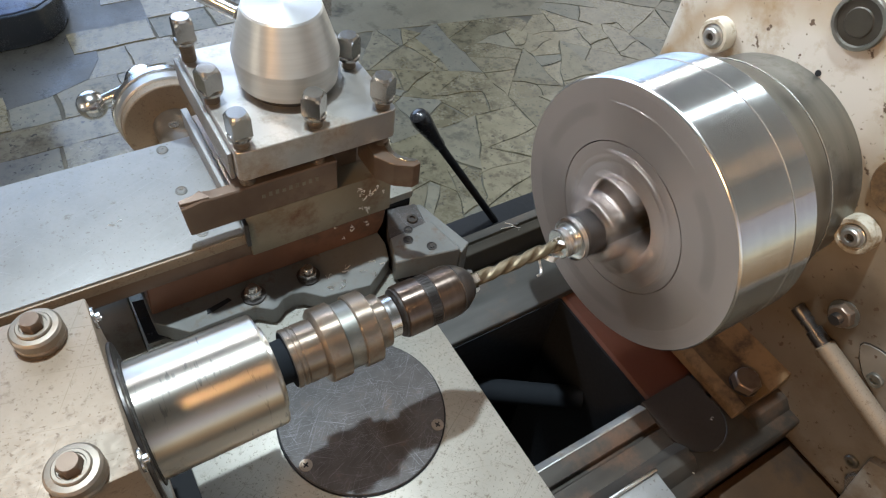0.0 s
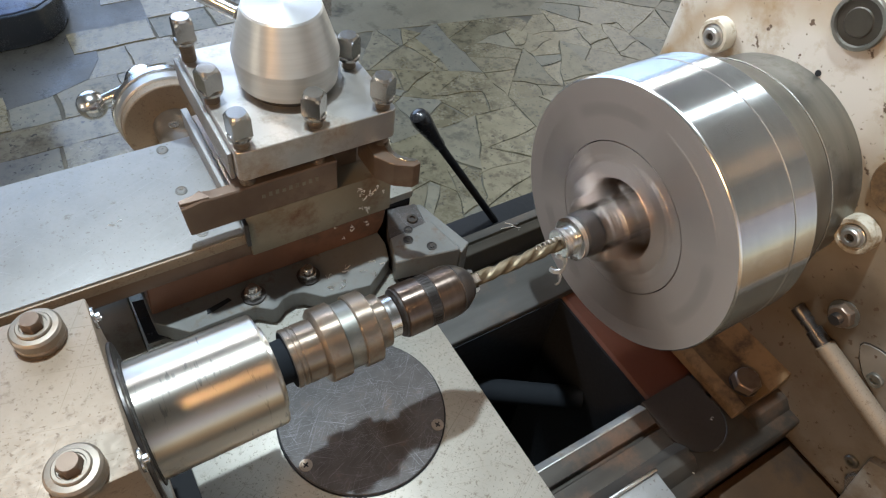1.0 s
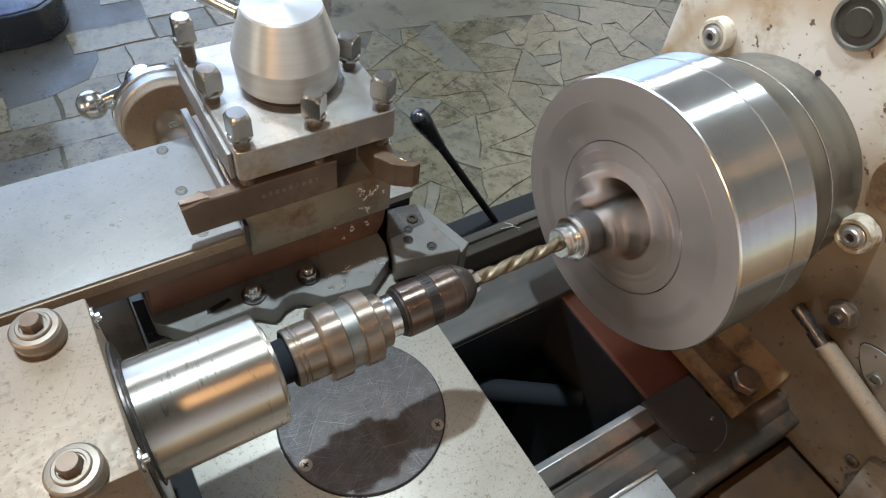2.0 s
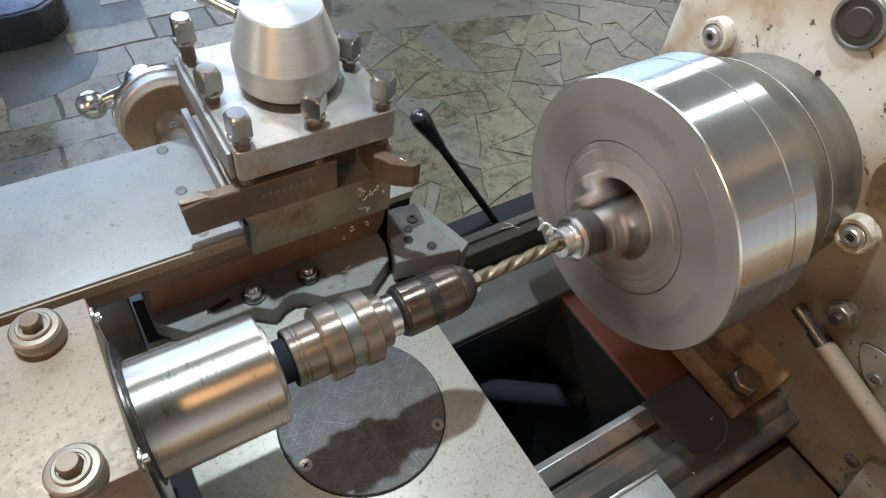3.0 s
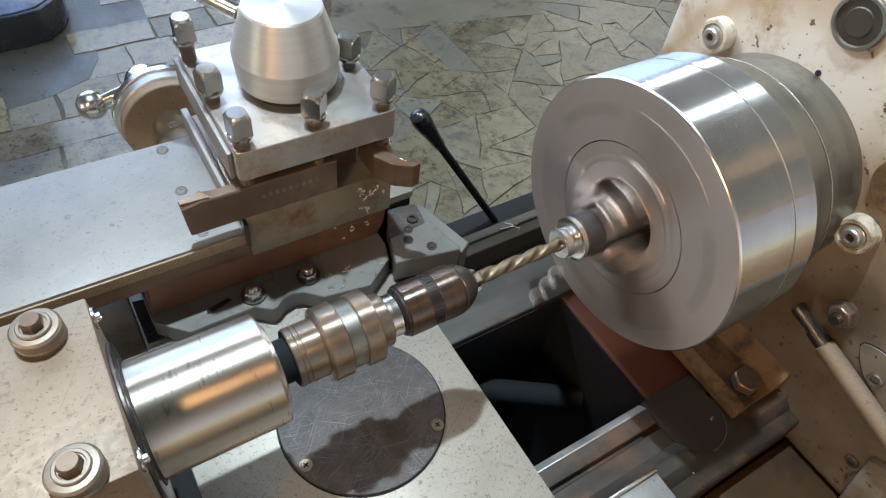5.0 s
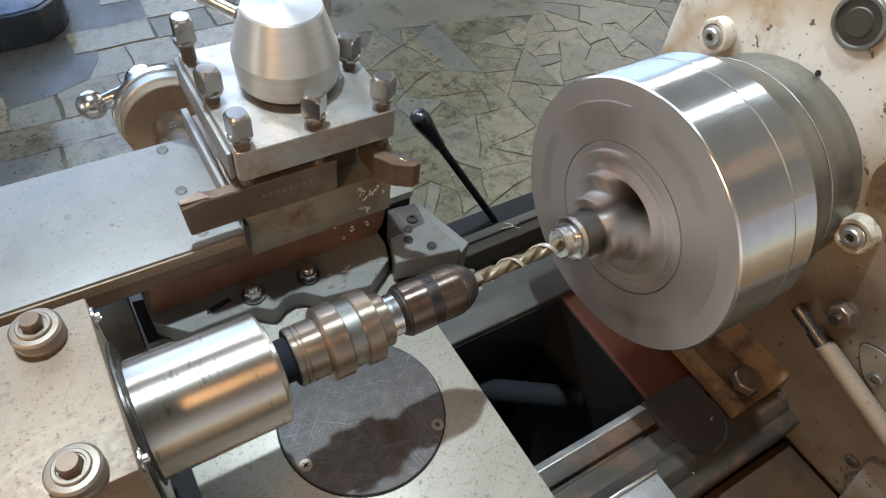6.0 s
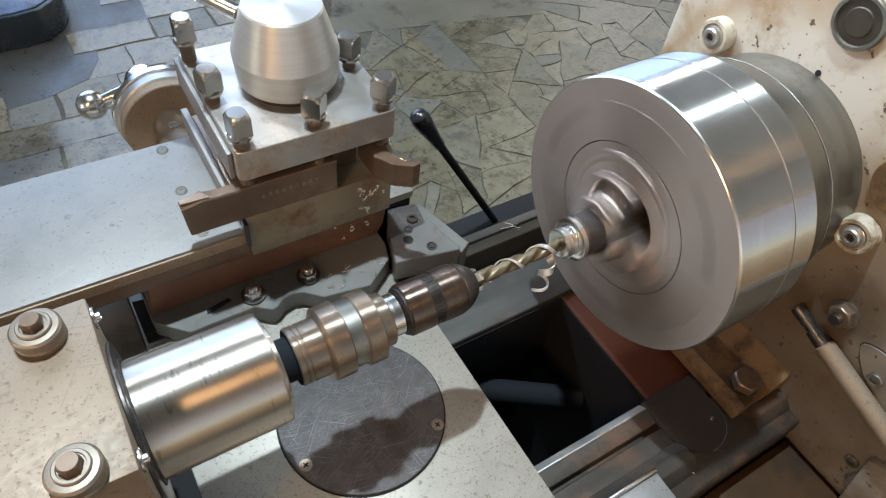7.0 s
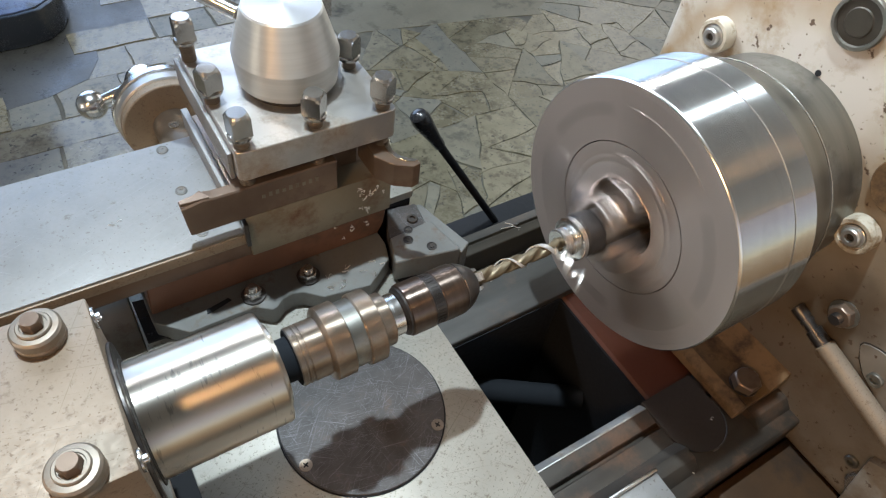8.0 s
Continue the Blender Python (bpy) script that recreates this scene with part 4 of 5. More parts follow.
def cross_slide():
    z = -0.130
    t = thing("cross_slide", (-0.24, 0.2, SZ), "grey iron cross slide with a notched edge", "cross slide")
    pts = [(-0.379, 0.185), (-0.378, 0.1685), (-0.352, 0.1430), (-0.290, 0.1440), (-0.2760, 0.1330), (-0.2700, 0.1345), (-0.2630, 0.1400), (-0.2520, 0.1425), (-0.2420, 0.1395), (-0.2340, 0.1320), (-0.2260, 0.1250), (-0.1790, 0.1175), (-0.1460, 0.1400), (-0.1400, 0.1600), (-0.1400, 0.345), (-0.379, 0.345)]
    part("plate", prism(pts, "z", SZ, z, 0.0008, seg=1), M_IRON, t)
    part("slot", prism([(-0.3307, 0.1607), (-0.3084, 0.165), (-0.3065, 0.161), (-0.3269, 0.1558), (-0.3319, 0.1555)], "z", z - 0.002, z + 0.0006), M_BLACK, t, "dark slot in the edge")
    for x, y in ((-0.2295, 0.1555), (-0.2860, 0.1570)):
        m = upright(x, y, z)
        n = part("nut", nsided(6, 0.0165, 0.0085, m, 0.0012), M_BOLT, t, "oily hexagon nut")
        part("washer", rev([(0, 0), (0, 0.0118), (0.002, 0.0118), (0.0022, 0)], 32, m), M_DARK, n)
        part("stud", threaded(m, 0.0048, 0.0150), M_BOLT, n)
    return t


def compound_slide():
    t = thing("compound_slide", (-0.24, 0.25, -0.130), "oily iron compound slide with a grey cover", "compound slide")
    y0 = 0.172
    part("swivel_base", prism([(-0.3765, -0.129), (-0.373, -0.090), (-0.1315, -0.090), (-0.1345, -0.115), (-0.1405, -0.129)], "y", y0 + 0.004, 0.33, 0.0012, seg=1), M_RUSTY, t, "rust-red oily swivel base")
    part("lower_body", box(-0.62, -0.1312, y0 + 0.0015, 0.325, -0.0895, -0.0690, 0.001), M_OILY, t)
    part("upper_body", box(-0.2765, -0.1310, y0 - 0.002, 0.325, -0.0885, -0.0360, 0.0012), M_OLIVE, t, "olive grey oil-stained upper slide")
    c = part("cover", box(-0.62, -0.2775, y0, 0.3185, -0.0690, -0.0542, 0.0016), M_SLIDE, t, "long grey flat cover")
    part("edge_strip", box(-0.62, -0.279, y0 - 0.0025, y0, -0.0685, -0.0565, 0.001), M_TAIL, c, "worn bright edge")
    for x, y in ((-0.3135, 0.3080), (-0.3140, 0.2455), (-0.3130, 0.1875)):
        m = upright(x, y, -0.0543)
        part("screw", rev([(0, 0), (0, 0.0056), (0.0008, 0.0056), (0.0010, 0.0050), (0.0005, 0.0044), (0.0010, 0.0038), (0.0010, 0.0018), (0.0004, 0.0016), (0.0004, 0)], 28, m), M_IRON, c)
    part("end_strip", box(-0.2806, -0.2768, 0.1655, 0.1745, -0.0690, -0.0400, 0.0005), M_DARK, t, "dark strip at the end of the upper slide")
    part("guide_plate", box(-0.2840, -0.2775, 0.2000, 0.3320, -0.0540, -0.0300, 0.001), M_SLIDE, t, "upright grey guide plate")
    return t


PX0, PX1, PY0, PY1, PZ0, PZ1 = -0.2765, -0.1300, 0.1675, 0.3200, 0.0095, 0.0400


def tool_post():
    t = thing("tool_post", (-0.2, 0.243, -0.036), "four-way steel tool post with square-headed screws", "tool post")
    part("top_plate", prism([(PX0, PY0 + 0.004), (PX0 + 0.004, PY0), (PX1 - 0.004, PY0), (PX1, PY0 + 0.004), (PX1, PY1 - 0.004), (PX1 - 0.004, PY1), (PX0 + 0.004, PY1), (PX0, PY1 - 0.004)], "z", PZ0, PZ1, 0.0008, seg=1), M_PLATE, t, "thick square ground top plate")
    part("core", box(-0.250, -0.156, 0.196, 0.292, -0.036, PZ0, 0.001), M_TOOL, t)
    part("base_plate", box(-0.2755, -0.1310, 0.1960, 0.3200, -0.036, -0.0352, 0.0003), M_TOOL, t)
    part("side_bar", box(-0.2810, -0.2768, 0.178, 0.322, 0.006, 0.034, 0.001), M_SLIDE, t, "bright bar along the plate's side")
    spots = [(-0.2680, 0.1775, 0, 0.25), (-0.2040, 0.1775, 0, 0.95), (-0.1410, 0.1760, 0, 0.70), (-0.1420, 0.2420, 0, 0.75), (-0.2705, 0.2410, 0, 0.45), (-0.2695, 0.3065, 0.0095, 0.15), (-0.1400, 0.3100, 0.002, 0.5), (-0.2040, 0.3090, 0, 0.3)]
    for x, y, up, turn in spots:
        turn += 0.62
        spin = Matrix.Translation((x, y, PZ1)) @ Matrix.Rotation(turn, 4, "Z")
        s = part("clamp_screw", threaded(spin @ Matrix.Translation((0, 0, -0.045)) @ upright(0, 0, 0), 0.0066, 0.0565 + up, 0.0022), M_ADAPT, t, "threaded square-headed clamp screw")
        part("collar", rev([(0.0085 + up, 0), (0.0085 + up, 0.0092), (0.0093 + up, 0.0100), (0.0118 + up, 0.0100), (0.0128 + up, 0.0090), (0.0128 + up, 0)], 28, spin @ upright(0, 0, 0)), M_BOLT, s)
        part("head", nsided(4, 0.0162, 0.0210, spin @ Matrix.Translation((0, 0, 0.0122 + up)) @ upright(0, 0, 0), 0.0022), M_BOLT, s, "chamfered square head", angle=16)
    cx, cy = -0.2002, 0.2446
    cap = part("cap", rev([(0.005, 0.0), (0.005, 0.0425), (0.0065, 0.0440), (0.0325, 0.0462), (0.0335, 0.0460), (0.0720, 0.0336), (0.0735, 0.0322), (0.0735, 0.0)], 96, upright(cx, cy, PZ1)), M_CAP, t, "conical turned locking cap", angle=8)
    part("spacer", rev([(0, 0), (0, 0.040), (0.0055, 0.040), (0.0055, 0)], 64, upright(cx, cy, PZ1)), M_DARK, t, "dark washer under the cap")
    p = Vector((-0.231, 0.266, 0.1000))
    part("lever", rod(p, p + Vector((-0.075, 0.075, 0.030)), 0.0065, 24), M_BRIGHT, cap, "bright locking lever")
    return t


def turning_tool():
    t = thing("turning_tool", (-0.25, 0.18, -0.036), "brown square-shank turning tool clamped in the tool post", "lathe tool")
    part("shank", prism([(-0.3270, -0.002), (-0.3245, -0.0355), (-0.1885, -0.0355), (-0.1885, 0.0)  , (-0.300, 0.0), (-0.308, 0.0015)], "y", 0.1690, 0.1810, 0.0012, seg=1), M_TOOL, t)
    for k in range(9):
        h = 0.0052 if k % 3 else 0.0040
        part("stamped_mark", box(-0.2600 + k * 0.0062, -0.2570 + k * 0.0062, 0.1687, 0.1692, -0.0170, -0.0170 + h), M_OLIVE, t)
    part("chip_breaker", prism([(-0.327, 0.1715), (-0.303, 0.1700), (-0.308, 0.1815)], "z", -0.001, 0.0022, 0.0004, seg=1), M_TOOL, t, "worn cutting tip")


def boring_tool():
    t = thing("form_tool", (-0.15, 0.16, -0.036), "ground steel form tool with a concave edge", "lathe tool")
    pts = [(-0.1560, 0.195), (-0.1560, 0.160), (-0.1450, 0.1430), (-0.1300, 0.1335), (-0.1215, 0.1350), (-0.1225, 0.1400), (-0.1285, 0.1440), (-0.1345, 0.1500), (-0.1375, 0.1580), (-0.1365, 0.1665), (-0.1330, 0.1740), (-0.1330, 0.195)]
    part("shank", prism(pts, "z", -0.0270, 0.0, 0.0006, seg=1), M_TOOL, t)
    rim = [(-0.1330, 0.1745), (-0.1365, 0.1665), (-0.1375, 0.1580), (-0.1345, 0.1500), (-0.1285, 0.1440), (-0.1225, 0.1400), (-0.1250, 0.1380), (-0.1330, 0.1420), (-0.1400, 0.1500), (-0.1420, 0.1600), (-0.1410, 0.1745)]
    part("cutting_edge", prism(rim, "z", -0.0002, 0.0012, 0.0003, seg=1), M_BRIGHT, t, "bright ground concave edge")


def stop_block():
    z = -0.120
    t = thing("stop_block", (-0.10, 0.155, -0.213), "blue-grey steel stop block screwed to the carriage", "stop block")
    part("body", prism([(-0.1365, 0.158), (-0.1300, 0.1750), (-0.1174, 0.2000), (-0.0850, 0.1940), (-0.0900, 0.1630), (-0.0900, 0.130), (-0.1400, 0.130)], "z", -0.20, z - 0.0045, 0.001, seg=1), M_COVER, t)
    part("side_bar", prism([(-0.0850, 0.1940), (-0.0790, 0.1915), (-0.0735, 0.1694), (-0.0600, 0.1190), (-0.0745, 0.1110), (-0.0800, 0.130), (-0.0900, 0.162)], "z", -0.2125, z - 0.006, 0.001, seg=1), M_IRON, t)
    part("clamp_plate", prism([(-0.1365, 0.1570), (-0.0855, 0.1612), (-0.0760, 0.1115), (-0.1470, 0.1250)], "z", -0.150, z, 0.0012, seg=1), M_IRON, t, "bevelled top clamp plate")
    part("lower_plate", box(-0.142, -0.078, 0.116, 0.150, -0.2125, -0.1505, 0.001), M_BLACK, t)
    for x, y, r in ((-0.1000, 0.1735, 0.0062),):
        socket_screw(t, upright(x, y, z - 0.0045), r)
    for x, y, r in ((-0.1133, 0.1590, 0.0050), (-0.1203, 0.1465, 0.0055), (-0.1020, 0.1280, 0.0055)):
        s = part("screw_hole", rev([(0.0, 0), (0.0, r), (0.0007, r), (0.0007, r * 0.85), (0.0002, r * 0.8), (0.0002, 0)], 24, upright(x, y, z)), M_DARK, t)
        part("screw", rev([(0.0, 0), (0.0, r * 0.55), (0.0009, r * 0.5), (0.0009, 0)], 6, upright(x, y, z)), M_SOOT, s)
    return t


def gib_bar():
    t = thing("gib_bar", (-0.10, 0.178, -0.2), "pale steel gib bar beside the stop block", "bar")
    part("bar", box(-0.1390, -0.0860, 0.1985, 0.2180, -0.118, -0.108, 0.0008), M_SADDLE, t)
    part("post", box(-0.1380, -0.0880, 0.2000, 0.2170, -0.213, -0.1182, 0.0008), M_BLACK, t)


def handwheel():
    c = Vector((-0.2800, 0.45, -0.1330))
    t = thing("handwheel", c, "steel cross-slide dial with a ball crank handle", "handwheel")
    ay = lambda y: Matrix.Translation((c.x, y, c.z)) @ Matrix(((0, 1, 0, 0), (1, 0, 0, 0), (0, 0, 1, 0), (0, 0, 0, 1)))
    part("dial", rev([(0.0, 0.0), (0.0, 0.0560), (0.0015, 0.0580), (0.0130, 0.0580), (0.0140, 0.0570), (0.0140, 0.0)], 72, ay(0.452)), M_PLATE, t, "bright graduated dial ring")
    part("collar", rev([(-0.012, 0.0), (-0.012, 0.0540), (-0.011, 0.0555), (0.0005, 0.0555), (0.0005, 0)], 72, ay(0.452)), M_TAIL, t, "tan oily dial face")
    part("rear_ring", rev([(0.0145, 0.0), (0.0145, 0.0585), (0.0155, 0.0600), (0.0230, 0.0600), (0.0240, 0.0585), (0.0240, 0.0)], 72, ay(0.452)), M_BRIGHT, t)
    part("boss", rev([(0, 0), (0, 0.021), (0.002, 0.023), (0.062, 0.023), (0.062, 0)], 48, ay(0.380)), M_ADAPT, t, "stained shaft boss")
    part("screw", rev([(0, 0), (0, 0.0060), (0.002, 0.0060), (0.002, 0.003), (0.0008, 0.003), (0.0008, 0)], 24, upright(-0.2830, 0.410, -0.1105)), M_BOLT, t)
    hub = c + Vector((0.0, 0.045, 0.010))
    part("hub", rev([(-0.02, 0), (-0.02, 0.020), (0.004, 0.024), (0.016, 0.020), (0.024, 0.010), (0.026, 0)], 40, Matrix.Translation((-0.012, 0, 0.026)) @ ay(0.490)), M_BRIGHT, t, "rounded crank hub")
    ball = Vector((-0.3550, 0.515, -0.1340))
    arm0 = Vector((-0.2800, 0.505, -0.1100))
    part("arm", rev([(0, 0), (0, 0.012), (0.02, 0.0085), ((ball - arm0).length, 0.0065), ((ball - arm0).length, 0)], 32, along(arm0, ball)), M_BRIGHT, t)
    bm = bmesh.new()
    bmesh.ops.create_uvsphere(bm, u_segments=36, v_segments=24, radius=0.0178, matrix=Matrix.Translation(ball))
    part("ball", bm, M_BRIGHT, t, "polished ball grip")
    far = hub + Vector((0.075, 0.02, 0.012))
    part("arm", rev([(0, 0), (0, 0.011), ((far - hub).length, 0.0065), ((far - hub).length, 0)], 32, along(hub + Vector((0, 0.005, 0.005)), far)), M_BRIGHT, t)


def feed_lever():
    p, q = Vector((-0.0235, 0.300, -0.0985)), Vector((0.1450, 0.300, -0.371))
    d = (q - p).normalized()
    t = thing("feed_lever", q, "black lever with a tapered plastic grip", "lever")
    part("stem", rod(p + d * 0.06, q, 0.0056, 24), M_BLACK, t)
    part("grip", rev([(0, 0), (0.0012, 0.006), (0.0045, 0.0105), (0.012, 0.0125), (0.022, 0.0122), (0.060, 0.0082), (0.074, 0.0080), (0.077, 0.0072), (0.077, 0)], 36, along(p - d * 0.004, q)), M_RUBBER, t, "glossy black tapered grip")
    part("shaft_housing", box(-0.30, 0.30, 0.275, 0.330, -0.42, -0.365, 0.006), M_BLACK, t)


def rail_clip():
    t = thing("clamp_block", (-0.03, -0.17, -0.2130), "small bright edged block on the rear way", "block")
    part("block", box(-0.075, -0.0150, -0.200, -0.1640, -0.2028, -0.190, 0.0015), M_SLIDE, t)
    part("lip", box(-0.075, -0.0150, -0.1640, -0.1600, -0.2028, -0.1860, 0.001), M_BRIGHT, t)


bed()
headstock()
CHUCK = chuck()
WORK = workpiece()
DRILL = drill()
DRILL_CHUCK = drill_chuck()
ADAPTER = adapter()
TAILSTOCK, QUILL = tailstock()
saddle()
cover_plate()
cross_slide()
compound_slide()
tool_post()
turning_tool()
boring_tool()
stop_block()
gib_bar()
handwheel()
feed_lever()
rail_clip()


def floor_machine():
    t = thing("steel_cabinet", (-0.85, 2.75, FLOOR), "dark blue painted steel cabinet on the floor", "cabinet")
    part("plinth", prism([(-1.9, 2.245), (-0.45, 2.235), (-0.37, 2.25), (-0.315, 2.30), (-0.285, 2.38), (-0.275, 2.50), (-0.275, 3.3), (-1.9, 3.3)], "z", FLOOR, -0.955, 0.012), M_NAVY, t)
    # lid coloured lighter blue for the window's reflection on the cabinet top
    part("lid", prism([(-1.88, 2.260), (-0.455, 2.250), (-0.38, 2.265), (-0.33, 2.31), (-0.30, 2.39), (-0.29, 2.50), (-0.29, 3.28), (-1.88, 3.28)], "z", -0.955, -0.949, 0.002), M_BLUE, t, "scuffed top with the window's blue sheen painted in")
    part("column", box(-1.7, -0.50, 2.72, 3.2, -0.949, -0.1, 0.03), M_NAVY, t)


floor_machine()


# ---- swarf ----
def curl(name, pts, width, label, at, axis=(0.35, 0.2, 0.9), group=""):
    """A thin strip of metal along a line, with its thickness."""
    bm = bmesh.new()
    P = [Vector(p) for p in pts]
    rows = []
    for i, p in enumerate(P):
        d = (P[min(i + 1, len(P) - 1)] - P[max(i - 1, 0)]).normalized()
        side = Vector(axis) - d * d.dot(Vector(axis))
        side = side.normalized() if side.length > 1e-6 else d.orthogonal().normalized()
        up = side.cross(d).normalized()
        w = width * (0.35 + 0.65 * math.sin(math.pi * min(1, (i + 1) / len(P) * 1.2 + 0.1)) if i < len(P) else 1)
        h = width * 0.14
        rows.append([bm.verts.new(p + side * (sx * w / 2) + up * (sy * h)) for sx, sy in ((-1, -1), (1, -0.6), (1, 0.6), (-1, 1))])
    for a, b in zip(rows, rows[1:]):
        for k in range(4):
            bm.faces.new((a[k], a[(k + 1) % 4], b[(k + 1) % 4], b[k]))
    bm.faces.new(rows[0]), bm.faces.new(rows[-1])
    return solo(name, bm, M_CHIP, label, "swarf", at=at, group=group)


def helix(p, q, r, turns, n=60, grow=0.0, start=0.0):
    p, q = Vector(p), Vector(q)
    d = (q - p).normalized()
    u = d.orthogonal().normalized()
    v = d.cross(u)
    return [p + (q - p) * (i / n) + (u * math.cos(start + 2 * math.pi * turns * i / n) + v * math.sin(start + 2 * math.pi * turns * i / n)) * (r * (1 + grow * i / n)) for i in range(n + 1)]


MOUTH = (-0.066, 0, 0)
CHIP_A = curl("swarf_curl", helix((-0.062, -0.004, -0.004), (-0.078, -0.004, -0.036), 0.0046, 1.9, grow=0.3), 0.0056, "small bright steel curl at the drill's point", MOUTH, (0.5, 0.0, 0.87))
CHIP_B = curl("swarf_curl", helix((-0.064, -0.004, -0.003), (-0.083, -0.006, -0.022), 0.0032, 2.6, grow=0.4), 0.0046, "bright crumpled steel curl under the drill's point", MOUTH, (0.7, 0.1, 0.7))
CHIP_C = curl("swarf_spiral", helix((-0.064, 0.002, 0.004), (-0.124, 0.004, 0.014), 0.0040, 3.0, 120), 0.0034, "long bright spiral of steel swarf beside the drill", MOUTH, (1, 0, 0))
CHIP_E = curl("swarf_wrap", helix((-0.066, 0, 0), (-0.136, 0, 0), 0.0063, 2.1, 120, start=1.0), 0.0040, "bright ribbon of swarf wound around the drill", MOUTH, (1, 0, 0))
CHIP_D = curl("swarf_tangle", helix((-0.078, -0.003, -0.004), (-0.080, -0.008, -0.042), 0.0040, 2.2, grow=0.5), 0.0066, "twisted bright curl hanging from the drill", (-0.078, 0, 0), (0, 0.2, 1))
CHIP_F = curl("swarf_curl", helix((-0.062, 0.001, 0.0070), (-0.090, 0.001, 0.0066), 0.0017, 6.0, 72), 0.0022, "toothed steel chip lying on the drill", MOUTH, (1, 0, 0))
KNOT = Vector((0.0307, 0.1522, -0.1790))
for ends in (((-0.014, 0.002, 0), (0.012, 0.001, 0.001)), ((-0.002, 0.010, 0.001), (0.004, -0.003, 0.0005)), ((0.0, 0.004, 0), (0.010, -0.0055, 0.001))):
    curl("swarf_thread", helix(KNOT + Vector(ends[0]), KNOT + Vector(ends[1]), 0.0012, 0.7, 16), 0.0012, "fine pale thread of swarf on the front way", KNOT, group="swarf threads on the way")
curl("swarf_thread", helix(KNOT + Vector((0.008, -0.0055, 0.0)), KNOT + Vector((0.007, -0.0072, -0.022)), 0.0016, 0.5, 16), 0.0010, "fine pale thread of swarf on the front way", KNOT, group="swarf threads on the way")


for spot, size, label in (((-0.3767, 0.2284, -0.0537), 0.006, "fine bright hair of swarf on the slide cover"), ((0.0907, -0.1475, -0.2105), 0.0022, "tiny bright chip in the milled pocket"), ((0.0317, -0.1802, -0.2125), 0.0018, "tiny bright chip on the rear way")):
    spot = Vector(spot)
    curl("swarf_hair", helix(spot + Vector((-size, 0, 0)), spot + Vector((size, size * 0.4, 0)), 0.0012, 1.2, 20), 0.0011, label, spot)


def loose_swarf():
    rng = random.Random(5)
    for k in range(30):
        if k < 14:
            x, z = rng.uniform(-0.172, -0.138), rng.uniform(-0.086, -0.045)
            p = Vector((x, 0.1697, z))
        elif k < 20:
            p = Vector((rng.uniform(-0.21, -0.145), 0.1757, rng.uniform(-0.125, -0.095)))
        if k < 20:
            pts = [p + Vector((rng.uniform(-0.003, 0.003), rng.uniform(-0.0006, 0.0001), rng.uniform(-0.003, 0.003))) for _ in range(5)]
        else:
            p = Vector((rng.uniform(-0.22, -0.15), rng.uniform(0.128, 0.150), -0.1295))
            pts = [p + Vector((rng.uniform(-0.004, 0.004), rng.uniform(-0.003, 0.003), rng.uniform(0, 0.001))) for _ in range(5)]
        curl("swarf_fleck", pts, 0.0012, "pale fleck of swarf clinging to the slide", p, group="swarf flecks on the slide")


loose_swarf()


# ---- floor stones ----
def split(poly, rng, depth):
    """Breaks a slab by straight cracks into smaller ones."""
    area2 = abs(sum(poly[i][0] * poly[(i + 1) % len(poly)][1] - poly[(i + 1) % len(poly)][0] * poly[i][1] for i in range(len(poly))))
    if depth == 0 or area2 < 0.016 or (area2 < 0.09 and rng.random() < 0.38):
        return [poly]
    cx, cy = sum(p[0] for p in poly) / len(poly), sum(p[1] for p in poly) / len(poly)
    far = max(poly, key=lambda p: (p[0] - cx) ** 2 + (p[1] - cy) ** 2)
    a = math.atan2(far[1] - cy, far[0] - cx) + rng.uniform(-0.38, 0.38)
    nx, ny = math.cos(a), math.sin(a)
    px, py = cx + rng.uniform(-0.05, 0.05), cy + rng.uniform(-0.05, 0.05)
    out = []
    for sign in (1, -1):
        piece = []
        for i in range(len(poly)):
            p, q = poly[i], poly[(i + 1) % len(poly)]
            dp, dq = sign * ((p[0] - px) * nx + (p[1] - py) * ny), sign * ((q[0] - px) * nx + (q[1] - py) * ny)
            if dp <= 0:
                piece.append(p)
            if dp * dq < 0:
                k = dp / (dp - dq)
                piece.append((p[0] + (q[0] - p[0]) * k, p[1] + (q[1] - p[1]) * k))
        if len(piece) >= 3:
            out += split(piece, rng, depth - 1)
    return out


def shrunk(poly, gap):
    cx, cy = sum(p[0] for p in poly) / len(poly), sum(p[1] for p in poly) / len(poly)
    return [(p[0] - (p[0] - cx) / (math.hypot(p[0] - cx, p[1] - cy) + 1e-9) * gap, p[1] - (p[1] - cy) / (math.hypot(p[0] - cx, p[1] - cy) + 1e-9) * gap) for p in poly]


def worn(poly, k0):
    """A stone's outline with wandering edges, alike for the neighbours on both sides of a joint."""
    out = []
    for i, p in enumerate(poly):
        q = poly[(i + 1) % len(poly)]
        n = 4 if math.hypot(q[0] - p[0], q[1] - p[1]) > 0.14 else 2
        for k in range(n):
            x, y = p[0] + (q[0] - p[0]) * k / n, p[1] + (q[1] - p[1]) * k / n
            out.append((x + k0 * math.sin(23 * y + 9 * x) + k0 * math.sin(91 * y - 57 * x), y + k0 * math.sin(27 * x - 7 * y) + k0 * math.sin(97 * x + 61 * y)))
    return out


def inside(poly, x, y):
    hit = False
    for (x0, y0), (x1, y1) in zip(poly, poly[1:] + poly[:1]):
        if (y0 > y) != (y1 > y) and x < x0 + (x1 - x0) * (y - y0) / (y1 - y0):
            hit = not hit
    return hit


